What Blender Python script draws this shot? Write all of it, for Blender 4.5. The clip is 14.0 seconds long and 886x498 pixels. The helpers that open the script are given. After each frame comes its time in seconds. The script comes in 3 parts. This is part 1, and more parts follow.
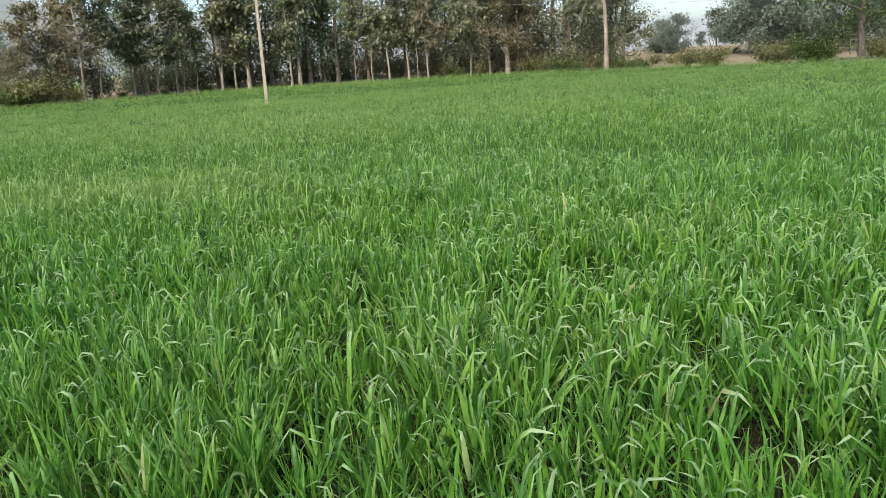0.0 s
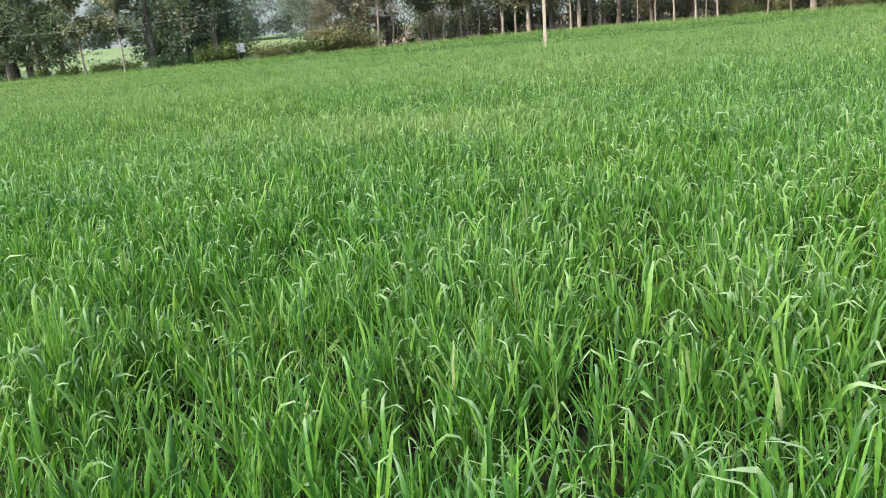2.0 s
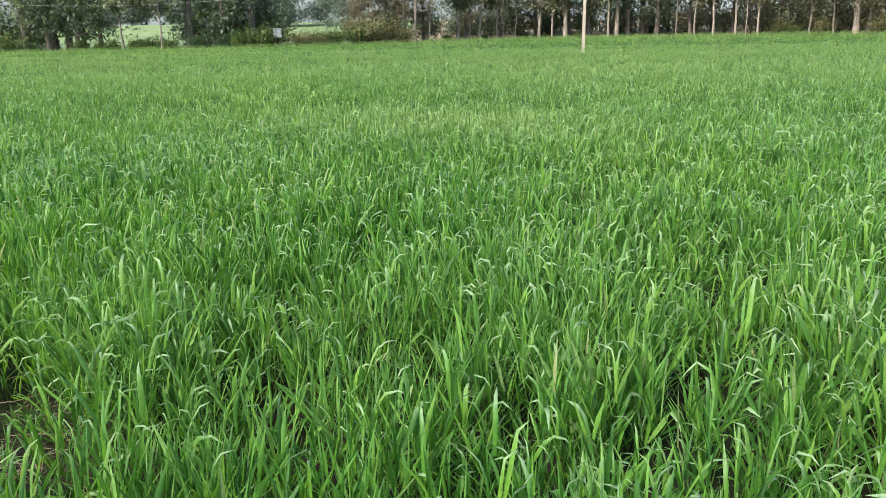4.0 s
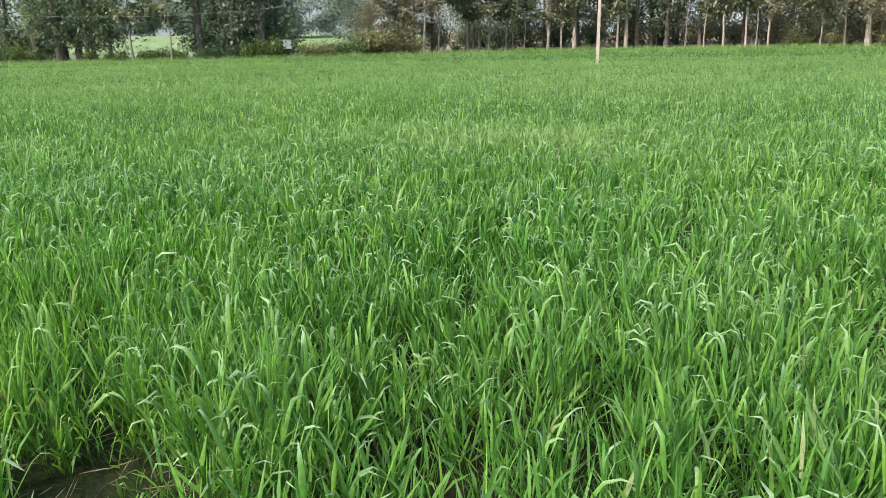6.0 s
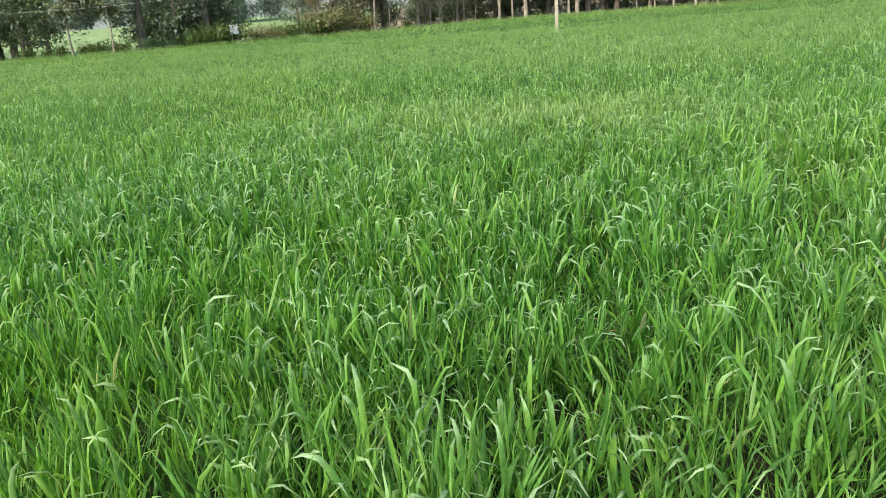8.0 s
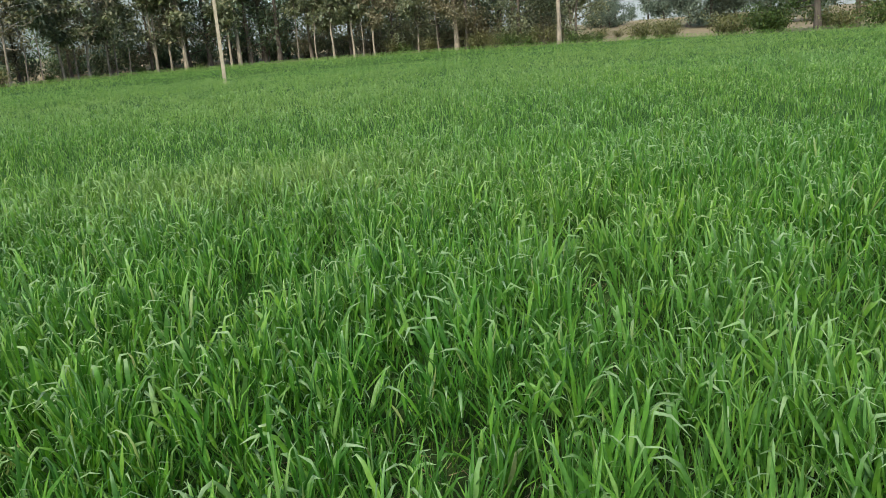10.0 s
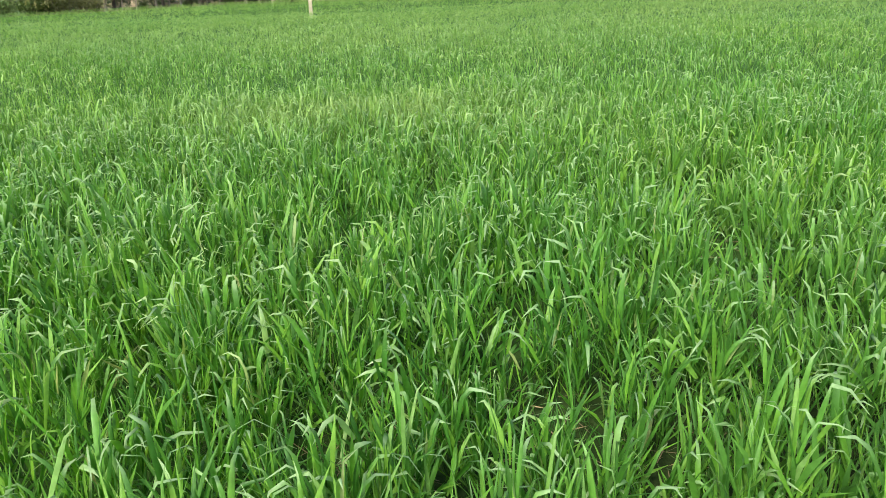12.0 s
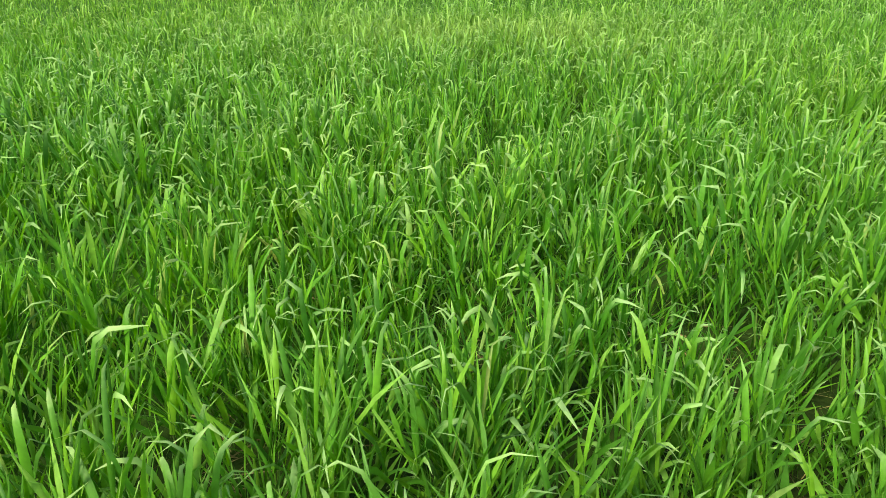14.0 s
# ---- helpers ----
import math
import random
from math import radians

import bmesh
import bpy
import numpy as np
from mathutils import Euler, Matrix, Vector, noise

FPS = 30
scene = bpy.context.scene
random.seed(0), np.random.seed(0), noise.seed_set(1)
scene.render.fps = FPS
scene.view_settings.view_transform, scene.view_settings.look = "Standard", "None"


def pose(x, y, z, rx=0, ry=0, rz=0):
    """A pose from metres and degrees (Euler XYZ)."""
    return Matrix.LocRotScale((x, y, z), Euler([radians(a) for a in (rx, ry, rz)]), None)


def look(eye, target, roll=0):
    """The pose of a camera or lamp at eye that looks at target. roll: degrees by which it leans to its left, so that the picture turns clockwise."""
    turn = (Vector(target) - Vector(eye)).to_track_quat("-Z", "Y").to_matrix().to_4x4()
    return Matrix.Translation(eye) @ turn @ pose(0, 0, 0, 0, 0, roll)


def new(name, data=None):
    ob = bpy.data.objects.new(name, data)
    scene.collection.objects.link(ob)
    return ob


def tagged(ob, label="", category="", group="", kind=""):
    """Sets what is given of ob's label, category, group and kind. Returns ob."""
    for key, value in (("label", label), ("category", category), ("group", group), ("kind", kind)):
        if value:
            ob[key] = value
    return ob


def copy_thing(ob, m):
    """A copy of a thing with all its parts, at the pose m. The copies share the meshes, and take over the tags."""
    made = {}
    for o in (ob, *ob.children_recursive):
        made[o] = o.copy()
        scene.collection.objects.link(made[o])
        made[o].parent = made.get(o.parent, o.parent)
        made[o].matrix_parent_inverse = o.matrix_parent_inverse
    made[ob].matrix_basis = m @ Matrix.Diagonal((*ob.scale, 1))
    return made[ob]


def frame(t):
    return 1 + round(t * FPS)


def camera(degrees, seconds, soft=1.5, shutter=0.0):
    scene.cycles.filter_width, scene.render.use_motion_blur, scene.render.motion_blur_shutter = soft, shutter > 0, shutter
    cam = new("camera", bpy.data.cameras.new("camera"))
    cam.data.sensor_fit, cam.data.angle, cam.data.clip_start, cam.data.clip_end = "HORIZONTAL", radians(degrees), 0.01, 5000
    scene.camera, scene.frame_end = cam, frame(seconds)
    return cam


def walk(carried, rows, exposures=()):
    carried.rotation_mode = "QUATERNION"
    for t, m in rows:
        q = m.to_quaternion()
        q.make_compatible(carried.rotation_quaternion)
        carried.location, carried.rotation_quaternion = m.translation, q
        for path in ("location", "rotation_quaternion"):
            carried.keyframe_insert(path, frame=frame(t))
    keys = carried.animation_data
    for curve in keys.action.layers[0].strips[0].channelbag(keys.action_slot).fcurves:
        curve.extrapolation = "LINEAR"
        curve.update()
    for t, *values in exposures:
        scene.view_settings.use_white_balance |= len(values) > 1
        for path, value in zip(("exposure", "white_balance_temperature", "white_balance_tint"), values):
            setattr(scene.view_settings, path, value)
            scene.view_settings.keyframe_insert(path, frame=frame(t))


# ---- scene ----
cam = camera(60.5, 14.0, soft=0.85)
# seconds, place, yaw (to the left), pitch (up), roll, in metres and degrees
PATH = [
    (0, 0.000, -0.000, 1.526, -12.12, -13.64, -3.64),
    (0.5, -0.027, 0.012, 1.501, -7.99, -13.59, -3.30),
    (1, -0.068, 0.013, 1.462, -2.35, -14.63, -3.69),
    (1.5, -0.109, 0.008, 1.451, 2.57, -15.56, -4.57),
    (2, -0.149, 0.001, 1.457, 8.55, -16.13, -5.13),
    (2.5, -0.232, -0.036, 1.472, 13.48, -15.19, -4.84),
    (2.7, -0.249, -0.075, 1.482, 12.89, -15.63, -3.64),
    (4.8, -0.627, 0.068, 1.461, 9.64, -16.25, -1.29),
    (5, -0.672, 0.116, 1.457, 10.48, -15.71, -1.49),
    (5.5, -0.814, 0.209, 1.425, 11.60, -15.74, -1.65),
    (6, -1.097, 0.312, 1.464, 10.19, -15.40, -1.21),
    (6.5, -1.256, 0.451, 1.472, 10.38, -15.38, -1.41),
    (7, -1.433, 0.730, 1.464, 14.43, -15.76, -2.47),
    (7.5, -1.603, 0.849, 1.454, 16.45, -15.94, -3.97),
    (8, -1.900, 1.026, 1.460, 7.21, -17.30, -4.52),
    (8.5, -2.078, 1.257, 1.450, -1.05, -15.41, -5.59),
    (9, -2.191, 1.610, 1.491, -9.73, -14.80, -5.81),
    (9.2, -2.192, 1.704, 1.495, -14.32, -14.60, -6.22),
    (11.3, -2.380, 2.236, 1.436, -18.34, -18.14, -3.44),
    (11.5, -2.382, 2.232, 1.424, -16.11, -18.06, -3.04),
    (12, -2.397, 2.237, 1.402, -11.67, -19.21, -2.10),
    (12.5, -2.450, 2.220, 1.366, -10.39, -21.45, -1.91),
    (13, -2.472, 2.212, 1.360, -10.39, -22.57, -1.74),
    (13.5, -2.497, 2.207, 1.337, -8.82, -23.00, -0.49),
    (14, -2.485, 2.250, 1.285, -1.89, -23.62, 0.02),
]
EXPOSURES = [
    (0.0, 0.85, 6250, 12), (0.7, 0.95, 6200, 12), (1.0, 1.18, 6150, 13), (1.4, 1.31, 6100, 13), (2.5, 1.25, 6100, 12), (5.0, 1.24, 6050, 12), (6.5, 1.24, 6100, 11), (7.5, 1.24, 6200, 8), (8.0, 1.23, 6300, 6), (8.5, 1.25, 6150, 11), (8.7, 0.96, 6250, 4), (9.0, 0.41, 6250, -1), (9.3, 0.36, 6250, -1), (11.0, 1.23, 6250, 4), (11.5, 1.28, 6250, 4), (12.1, 1.27, 6700, -5), (12.5, 1.26, 7400, -17), (13.0, 1.28, 8200, -23), (14.0, 1.31, 9300, -30),
]


def carried_pose(x, y, z, yaw, pitch, roll):
    turn = pose(x, y, z, 0, 0, yaw) @ pose(0, 0, 0, 90 + pitch, 0, 0)
    return turn @ pose(0, 0, 0, 0, 0, roll)


walk(cam, [(t, carried_pose(x, y, z, a, b, c)) for t, x, y, z, a, b, c in PATH], EXPOSURES)

# ---- world and sun: a hazy, milky sky with a weak sun behind the camera ----
SUN_UP, SUN_WAY = 44.0, 216.0     # height and compass bearing (clockwise from +y) of the sun
world = bpy.data.worlds.new("hazy_sky")
scene.world = world
world.use_nodes = True
wn, wl = world.node_tree.nodes, world.node_tree.links
sky = wn.new("ShaderNodeTexSky")
sky.sky_type, sky.sun_disc = "NISHITA", False
sky.sun_elevation, sky.sun_rotation = radians(SUN_UP), radians(SUN_WAY)
sky.air_density, sky.dust_density, sky.ozone_density = 1.0, 2.3, 2.2
wl.new(sky.outputs[0], wn["Background"].inputs[0])
wn["Background"].inputs[1].default_value = 0.15
sun = new("sun", bpy.data.lights.new("sun", "SUN"))
sun.data.energy, sun.data.angle, sun.data.color = 2.8, radians(12), (1.0, 0.93, 0.82)
_d = Vector((math.sin(radians(SUN_WAY)) * math.cos(radians(SUN_UP)), math.cos(radians(SUN_WAY)) * math.cos(radians(SUN_UP)), math.sin(radians(SUN_UP))))
sun.matrix_world = look(_d * 60, (0, 0, 0))


# ---- materials ----
def mat(name):
    m = bpy.data.materials.new(name)
    m.use_nodes = True
    n = m.node_tree.nodes
    return m, n, m.node_tree.links, n["Principled BSDF"]


def ramp(n, l, source, stops):
    r = n.new("ShaderNodeValToRGB")
    while len(r.color_ramp.elements) < len(stops):
        r.color_ramp.elements.new(0.5)
    for e, (p, c) in zip(r.color_ramp.elements, stops):
        e.position, e.color = p, (*c, 1)
    l.new(source, r.inputs[0])
    return r.outputs[0]


def noise_tex(n, l, scale, detail=3.0, coords=None):
    if coords is None:
        coords = n.new("ShaderNodeTexCoord").outputs["Object"]
    t = n.new("ShaderNodeTexNoise")
    t.inputs["Scale"].default_value, t.inputs["Detail"].default_value = scale, detail
    l.new(coords, t.inputs["Vector"])
    return t.outputs["Fac"]


def mixed(n, l, fac, a, b, blend="MIX"):
    m = n.new("ShaderNodeMix")
    m.data_type, m.blend_type = "RGBA", blend
    for sock, v in ((m.inputs[0], fac), (m.inputs[6], a), (m.inputs[7], b)):
        if isinstance(v, (int, float)):
            sock.default_value = v
        elif isinstance(v, tuple):
            sock.default_value = (*v, 1)
        else:
            l.new(v, sock)
    return m.outputs[2]


def bumped(n, l, bsdf, height, strength, distance):
    b = n.new("ShaderNodeBump")
    b.inputs["Strength"].default_value, b.inputs["Distance"].default_value = strength, distance
    l.new(height, b.inputs["Height"])
    l.new(b.outputs[0], bsdf.inputs["Normal"])


def leaf_material(name, stops, rough=0.5, through_light=0.3, glow_tint=(1.0, 1.1, 0.45)):
    """Foliage: colour varies from leaf to leaf and over the plant, and some light comes through."""
    m, n, l, p = mat(name)
    geo = n.new("ShaderNodeNewGeometry")
    col = ramp(n, l, geo.outputs["Random Per Island"], stops)
    big = noise_tex(n, l, 0.6)
    col = mixed(n, l, 0.55, col, ramp(n, l, big, [(0.3, (0.62, 0.66, 0.6)), (0.7, (1.25, 1.2, 1.1))]), "MULTIPLY")
    l.new(col, p.inputs["Base Color"])
    p.inputs["Roughness"].default_value = rough
    p.inputs["Specular IOR Level"].default_value = 0.3
    tr = n.new("ShaderNodeBsdfTranslucent")
    l.new(mixed(n, l, 1.0, col, glow_tint, "MULTIPLY"), tr.inputs[0])
    mx = n.new("ShaderNodeMixShader")
    mx.inputs[0].default_value = through_light
    l.new(p.outputs[0], mx.inputs[1])
    l.new(tr.outputs[0], mx.inputs[2])
    l.new(mx.outputs[0], n["Material Output"].inputs[0])
    return m


def wheat_material():
    m, n, l, p = mat("wheat_blade")
    geo = n.new("ShaderNodeNewGeometry")
    pos = n.new("ShaderNodeTexCoord").outputs["Object"]
    col = ramp(n, l, geo.outputs["Random Per Island"], [(0.0, (0.036, 0.120, 0.016)), (0.3, (0.060, 0.175, 0.020)), (0.55, (0.090, 0.235, 0.026)), (0.74, (0.130, 0.285, 0.028)), (0.88, (0.160, 0.305, 0.035)), (0.98, (0.18, 0.31, 0.09)), (1.0, (0.27, 0.29, 0.11))])
    # shade painted into the stalk foot; tip wax-grey with sky light painted in
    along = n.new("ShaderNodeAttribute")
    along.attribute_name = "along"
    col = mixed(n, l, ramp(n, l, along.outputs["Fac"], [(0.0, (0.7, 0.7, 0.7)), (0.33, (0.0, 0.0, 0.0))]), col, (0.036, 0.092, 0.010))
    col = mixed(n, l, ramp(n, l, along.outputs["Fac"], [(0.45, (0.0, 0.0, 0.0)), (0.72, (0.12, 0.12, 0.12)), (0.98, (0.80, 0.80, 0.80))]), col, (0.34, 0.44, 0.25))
    # drifts of bluer and yellower plants over the field
    drift = noise_tex(n, l, 0.22, 4.0, pos)
    col = mixed(n, l, 1.0, col, ramp(n, l, drift, [(0.32, (0.90, 0.96, 0.95)), (0.5, (1.0, 1.0, 1.0)), (0.7, (1.18, 1.08, 0.82))]), "MULTIPLY")
    # pale attribute: yellower spots, and the far crop's painted haze
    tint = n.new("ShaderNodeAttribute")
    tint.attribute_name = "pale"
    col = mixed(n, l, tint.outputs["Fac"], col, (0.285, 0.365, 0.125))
    fine = noise_tex(n, l, 60.0, 2.0, pos)
    col = mixed(n, l, 0.35, col, ramp(n, l, fine, [(0.3, (0.6, 0.6, 0.6)), (0.7, (1.3, 1.3, 1.3))]), "MULTIPLY")
    l.new(col, p.inputs["Base Color"])
    p.inputs["Roughness"].default_value = 0.48
    p.inputs["Specular IOR Level"].default_value = 0.28
    tr = n.new("ShaderNodeBsdfTranslucent")
    l.new(mixed(n, l, 1.0, col, (1.25, 1.35, 0.5), "MULTIPLY"), tr.inputs[0])
    mx = n.new("ShaderNodeMixShader")
    mx.inputs[0].default_value = 0.41
    l.new(p.outputs[0], mx.inputs[1])
    l.new(tr.outputs[0], mx.inputs[2])
    l.new(mx.outputs[0], n["Material Output"].inputs[0])
    return m


def bark_material(name, dark, light, scale=9.0):
    m, n, l, p = mat(name)
    tc = n.new("ShaderNodeTexCoord")
    mp = n.new("ShaderNodeMapping")
    mp.inputs["Scale"].default_value = (1, 1, 0.18)
    l.new(tc.outputs["Object"], mp.inputs[0])
    f = noise_tex(n, l, scale, 6.0, mp.outputs[0])
    g = noise_tex(n, l, 1.3, 2.0)
    col = ramp(n, l, f, [(0.33, dark), (0.62, light)])
    col = mixed(n, l, 0.6, col, ramp(n, l, g, [(0.3, (0.6, 0.6, 0.58)), (0.7, (1.15, 1.12, 1.05))]), "MULTIPLY")
    each = n.new("ShaderNodeObjectInfo")
    col = mixed(n, l, 1.0, col, ramp(n, l, each.outputs["Random"], [(0.0, (0.50, 0.49, 0.48)), (1.0, (1.1, 1.05, 0.98))]), "MULTIPLY")
    l.new(col, p.inputs["Base Color"])
    p.inputs["Roughness"].default_value = 0.9
    bumped(n, l, p, f, 0.6, 0.03)
    return m


def ground_material():
    """Damp, shade-darkened brown soil under the crop; dry stubble to the right beyond it, grass to the left."""
    m, n, l, p = mat("ground_soil")
    pos = n.new("ShaderNodeTexCoord").outputs["Object"]
    a, b, c = noise_tex(n, l, 14.0, 6.0, pos), noise_tex(n, l, 0.7, 4.0, pos), noise_tex(n, l, 0.035, 3.0, pos)
    # damp soil, with the shade between the plants painted into its colour
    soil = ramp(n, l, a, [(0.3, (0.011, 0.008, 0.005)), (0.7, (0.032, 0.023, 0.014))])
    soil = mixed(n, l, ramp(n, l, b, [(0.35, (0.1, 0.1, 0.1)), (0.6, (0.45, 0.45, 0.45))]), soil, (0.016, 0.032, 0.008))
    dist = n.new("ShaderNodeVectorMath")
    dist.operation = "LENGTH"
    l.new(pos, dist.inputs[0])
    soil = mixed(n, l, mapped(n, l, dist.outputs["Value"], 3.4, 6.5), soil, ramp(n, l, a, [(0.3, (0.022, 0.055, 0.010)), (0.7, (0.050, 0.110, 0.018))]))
    grass = ramp(n, l, b, [(0.3, (0.14, 0.20, 0.075)), (0.7, (0.24, 0.30, 0.13))])
    dry = ramp(n, l, b, [(0.3, (0.17, 0.135, 0.075)), (0.7, (0.30, 0.235, 0.15))])
    sep = n.new("ShaderNodeSeparateXYZ")
    l.new(pos, sep.inputs[0])
    far_field = mixed(n, l, ramp(n, l, mapped(n, l, sep.outputs[0], -32, -20), [(0.3, (0, 0, 0)), (0.7, (1, 1, 1))]), grass, dry)
    beyond = n.new("ShaderNodeAttribute")
    beyond.attribute_name = "beyond"
    col = mixed(n, l, beyond.outputs["Fac"], soil, far_field)
    col = mixed(n, l, 0.5, col, ramp(n, l, c, [(0.35, (0.7, 0.72, 0.7)), (0.65, (1.2, 1.15, 1.1))]), "MULTIPLY")
    l.new(col, p.inputs["Base Color"])
    p.inputs["Roughness"].default_value = 0.95
    p.inputs["Specular IOR Level"].default_value = 0.1
    bumped(n, l, p, a, 0.8, 0.04)
    return m


def mapped(n, l, source, lo, hi):
    r = n.new("ShaderNodeMapRange")
    r.inputs["From Min"].default_value, r.inputs["From Max"].default_value = lo, hi
    l.new(source, r.inputs["Value"])
    return r.outputs[0]


def plain(name, a, b, rough, scale=12.0, metal=0.0):
    m, n, l, p = mat(name)
    f = noise_tex(n, l, scale, 5.0)
    l.new(ramp(n, l, f, [(0.3, a), (0.7, b)]), p.inputs["Base Color"])
    p.inputs["Roughness"].default_value, p.inputs["Metallic"].default_value = rough, metal
    bumped(n, l, p, f, 0.3, 0.01)
    return m


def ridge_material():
    m, n, l, p = mat("ridge_haze_glow")
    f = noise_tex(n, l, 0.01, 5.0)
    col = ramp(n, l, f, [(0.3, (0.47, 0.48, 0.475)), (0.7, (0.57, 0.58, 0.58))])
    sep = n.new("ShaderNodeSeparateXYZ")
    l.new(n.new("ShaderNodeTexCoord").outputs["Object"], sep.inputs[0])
    # haze glow painted in: darker over the left slopes, brighter on the right
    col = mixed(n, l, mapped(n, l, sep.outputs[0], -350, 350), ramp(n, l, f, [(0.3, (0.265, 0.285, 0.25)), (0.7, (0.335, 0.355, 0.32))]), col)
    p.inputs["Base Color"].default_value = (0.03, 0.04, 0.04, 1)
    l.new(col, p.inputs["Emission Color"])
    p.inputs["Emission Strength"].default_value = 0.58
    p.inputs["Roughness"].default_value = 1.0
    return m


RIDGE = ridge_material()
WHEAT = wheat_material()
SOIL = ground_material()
STRAW = plain("dry_straw", (0.11, 0.08, 0.04), (0.27, 0.20, 0.10), 0.8, 30.0)
BARK_PALE = bark_material("pale_bark", (0.19, 0.155, 0.12), (0.41, 0.345, 0.28))
BARK_BROWN = bark_material("brown_bark", (0.085, 0.068, 0.055), (0.20, 0.165, 0.135))
# the wood's dusty leaf tones, with some distance haze painted in
LEAF_TEAK = leaf_material("dusty_broad_leaf", [(0.0, (0.13, 0.14, 0.095)), (0.5, (0.21, 0.225, 0.15)), (0.8, (0.35, 0.36, 0.24)), (1.0, (0.41, 0.36, 0.25))], 0.7, 0.45, glow_tint=(1.0, 1.05, 0.65))
LEAF_RUST = leaf_material("drying_broad_leaf", [(0.0, (0.14, 0.135, 0.095)), (0.5, (0.24, 0.22, 0.15)), (1.0, (0.36, 0.30, 0.21))], 0.7, 0.45, glow_tint=(1.05, 1.0, 0.65))
LEAF_DARK = leaf_material("dark_tree_leaf", [(0.0, (0.090, 0.120, 0.092)), (0.6, (0.150, 0.190, 0.140)), (1.0, (0.24, 0.275, 0.19))], 0.75, 0.45)
# the far trees' grey: distance haze painted into their leaves
LEAF_HAZED = leaf_material("hazed_grey_leaf", [(0.0, (0.13, 0.16, 0.135)), (0.6, (0.20, 0.24, 0.195)), (1.0, (0.28, 0.32, 0.25))], 0.75, 0.45, glow_tint=(1.0, 1.05, 0.8))
LEAF_BUSH = leaf_material("bush_leaf", [(0.0, (0.050, 0.085, 0.025)), (0.6, (0.10, 0.15, 0.04)), (1.0, (0.17, 0.20, 0.06))], 0.5, 0.3)
LEAF_DRY = leaf_material("dry_bush_leaf", [(0.0, (0.12, 0.125, 0.055)), (0.6, (0.20, 0.195, 0.09)), (1.0, (0.31, 0.27, 0.15))], 0.7, 0.35)
LEAF_DEEP = leaf_material("deep_green_leaf", [(0.0, (0.050, 0.085, 0.050)), (0.6, (0.080, 0.130, 0.072)), (1.0, (0.13, 0.185, 0.10))], 0.7, 0.35)
CONCRETE = plain("weathered_concrete", (0.30, 0.24, 0.17), (0.42, 0.345, 0.25), 0.85, 5.0)
WIRE = plain("weathered_wire", (0.20, 0.19, 0.17), (0.34, 0.32, 0.29), 0.6, 30.0, 0.3)
WHITE_METAL = plain("greyed_white_paint", (0.24, 0.25, 0.24), (0.34, 0.35, 0.33), 0.5, 8.0)
CERAMIC = plain("brown_ceramic", (0.16, 0.07, 0.04), (0.24, 0.12, 0.07), 0.25, 8.0)
WHITEWASH = plain("whitewash", (0.40, 0.40, 0.39), (0.50, 0.50, 0.49), 0.8, 0.5)
GLASS_DARK = plain("dark_glass", (0.03, 0.035, 0.04), (0.05, 0.055, 0.06), 0.15, 2.0)
RUST = plain("rusty_steel", (0.14, 0.09, 0.06), (0.28, 0.19, 0.13), 0.7, 25.0)


# ---- mesh helpers ----
def mesh_of(name, verts, faces, material, smooth=False):
    me = bpy.data.meshes.new(name)
    me.from_pydata([tuple(v) for v in verts], [], [tuple(f) for f in faces])
    me.materials.append(material)
    if smooth:
        me.polygons.foreach_set("use_smooth", np.ones(len(me.polygons), bool))
    return me


def quads_mesh(name, co, quads, material, smooth=False):
    """A mesh from arrays: co (n, 3), quads (m, 4)."""
    me = bpy.data.meshes.new(name)
    me.vertices.add(len(co))
    me.vertices.foreach_set("co", np.ascontiguousarray(co, np.float32).ravel())
    me.loops.add(quads.size)
    me.loops.foreach_set("vertex_index", np.ascontiguousarray(quads, np.int32).ravel())
    me.polygons.add(len(quads))
    me.polygons.foreach_set("loop_start", np.arange(0, quads.size, 4, dtype=np.int32))
    me.polygons.foreach_set("loop_total", np.full(len(quads), 4, np.int32))
    if smooth:
        me.polygons.foreach_set("use_smooth", np.ones(len(quads), bool))
    me.update(calc_edges=True)
    me.materials.append(material)
    return me


def child(name, me, parent, label=""):
    ob = new(name, me)
    ob.parent = parent
    if label:
        tagged(ob, label)
    return ob


def tube(points, radii, sides=7):
    """Verts and faces of a tapered tube along points."""
    pts, verts, faces = [Vector(p) for p in points], [], []
    for i, (p, r) in enumerate(zip(pts, radii)):
        d = (pts[min(i + 1, len(pts) - 1)] - pts[max(i - 1, 0)]).normalized()
        a = d.cross(Vector((0.31, 0.95, 0.05))).normalized()
        b = d.cross(a)
        for k in range(sides):
            w = 2 * math.pi * k / sides
            verts.append(p + (a * math.cos(w) + b * math.sin(w)) * r)
    for i in range(len(pts) - 1):
        for k in range(sides):
            k2 = (k + 1) % sides
            faces.append((i * sides + k, i * sides + k2, (i + 1) * sides + k2, (i + 1) * sides + k))
    verts.append(pts[-1])
    top = len(verts) - 1
    for k in range(sides):
        faces.append(((len(pts) - 1) * sides + k, (len(pts) - 1) * sides + (k + 1) % sides, top))
    return verts, faces


def joined(pieces):
    verts, faces = [], []
    for v, f in pieces:
        n = len(verts)
        verts += v
        faces += [tuple(i + n for i in q) for q in f]
    return verts, faces


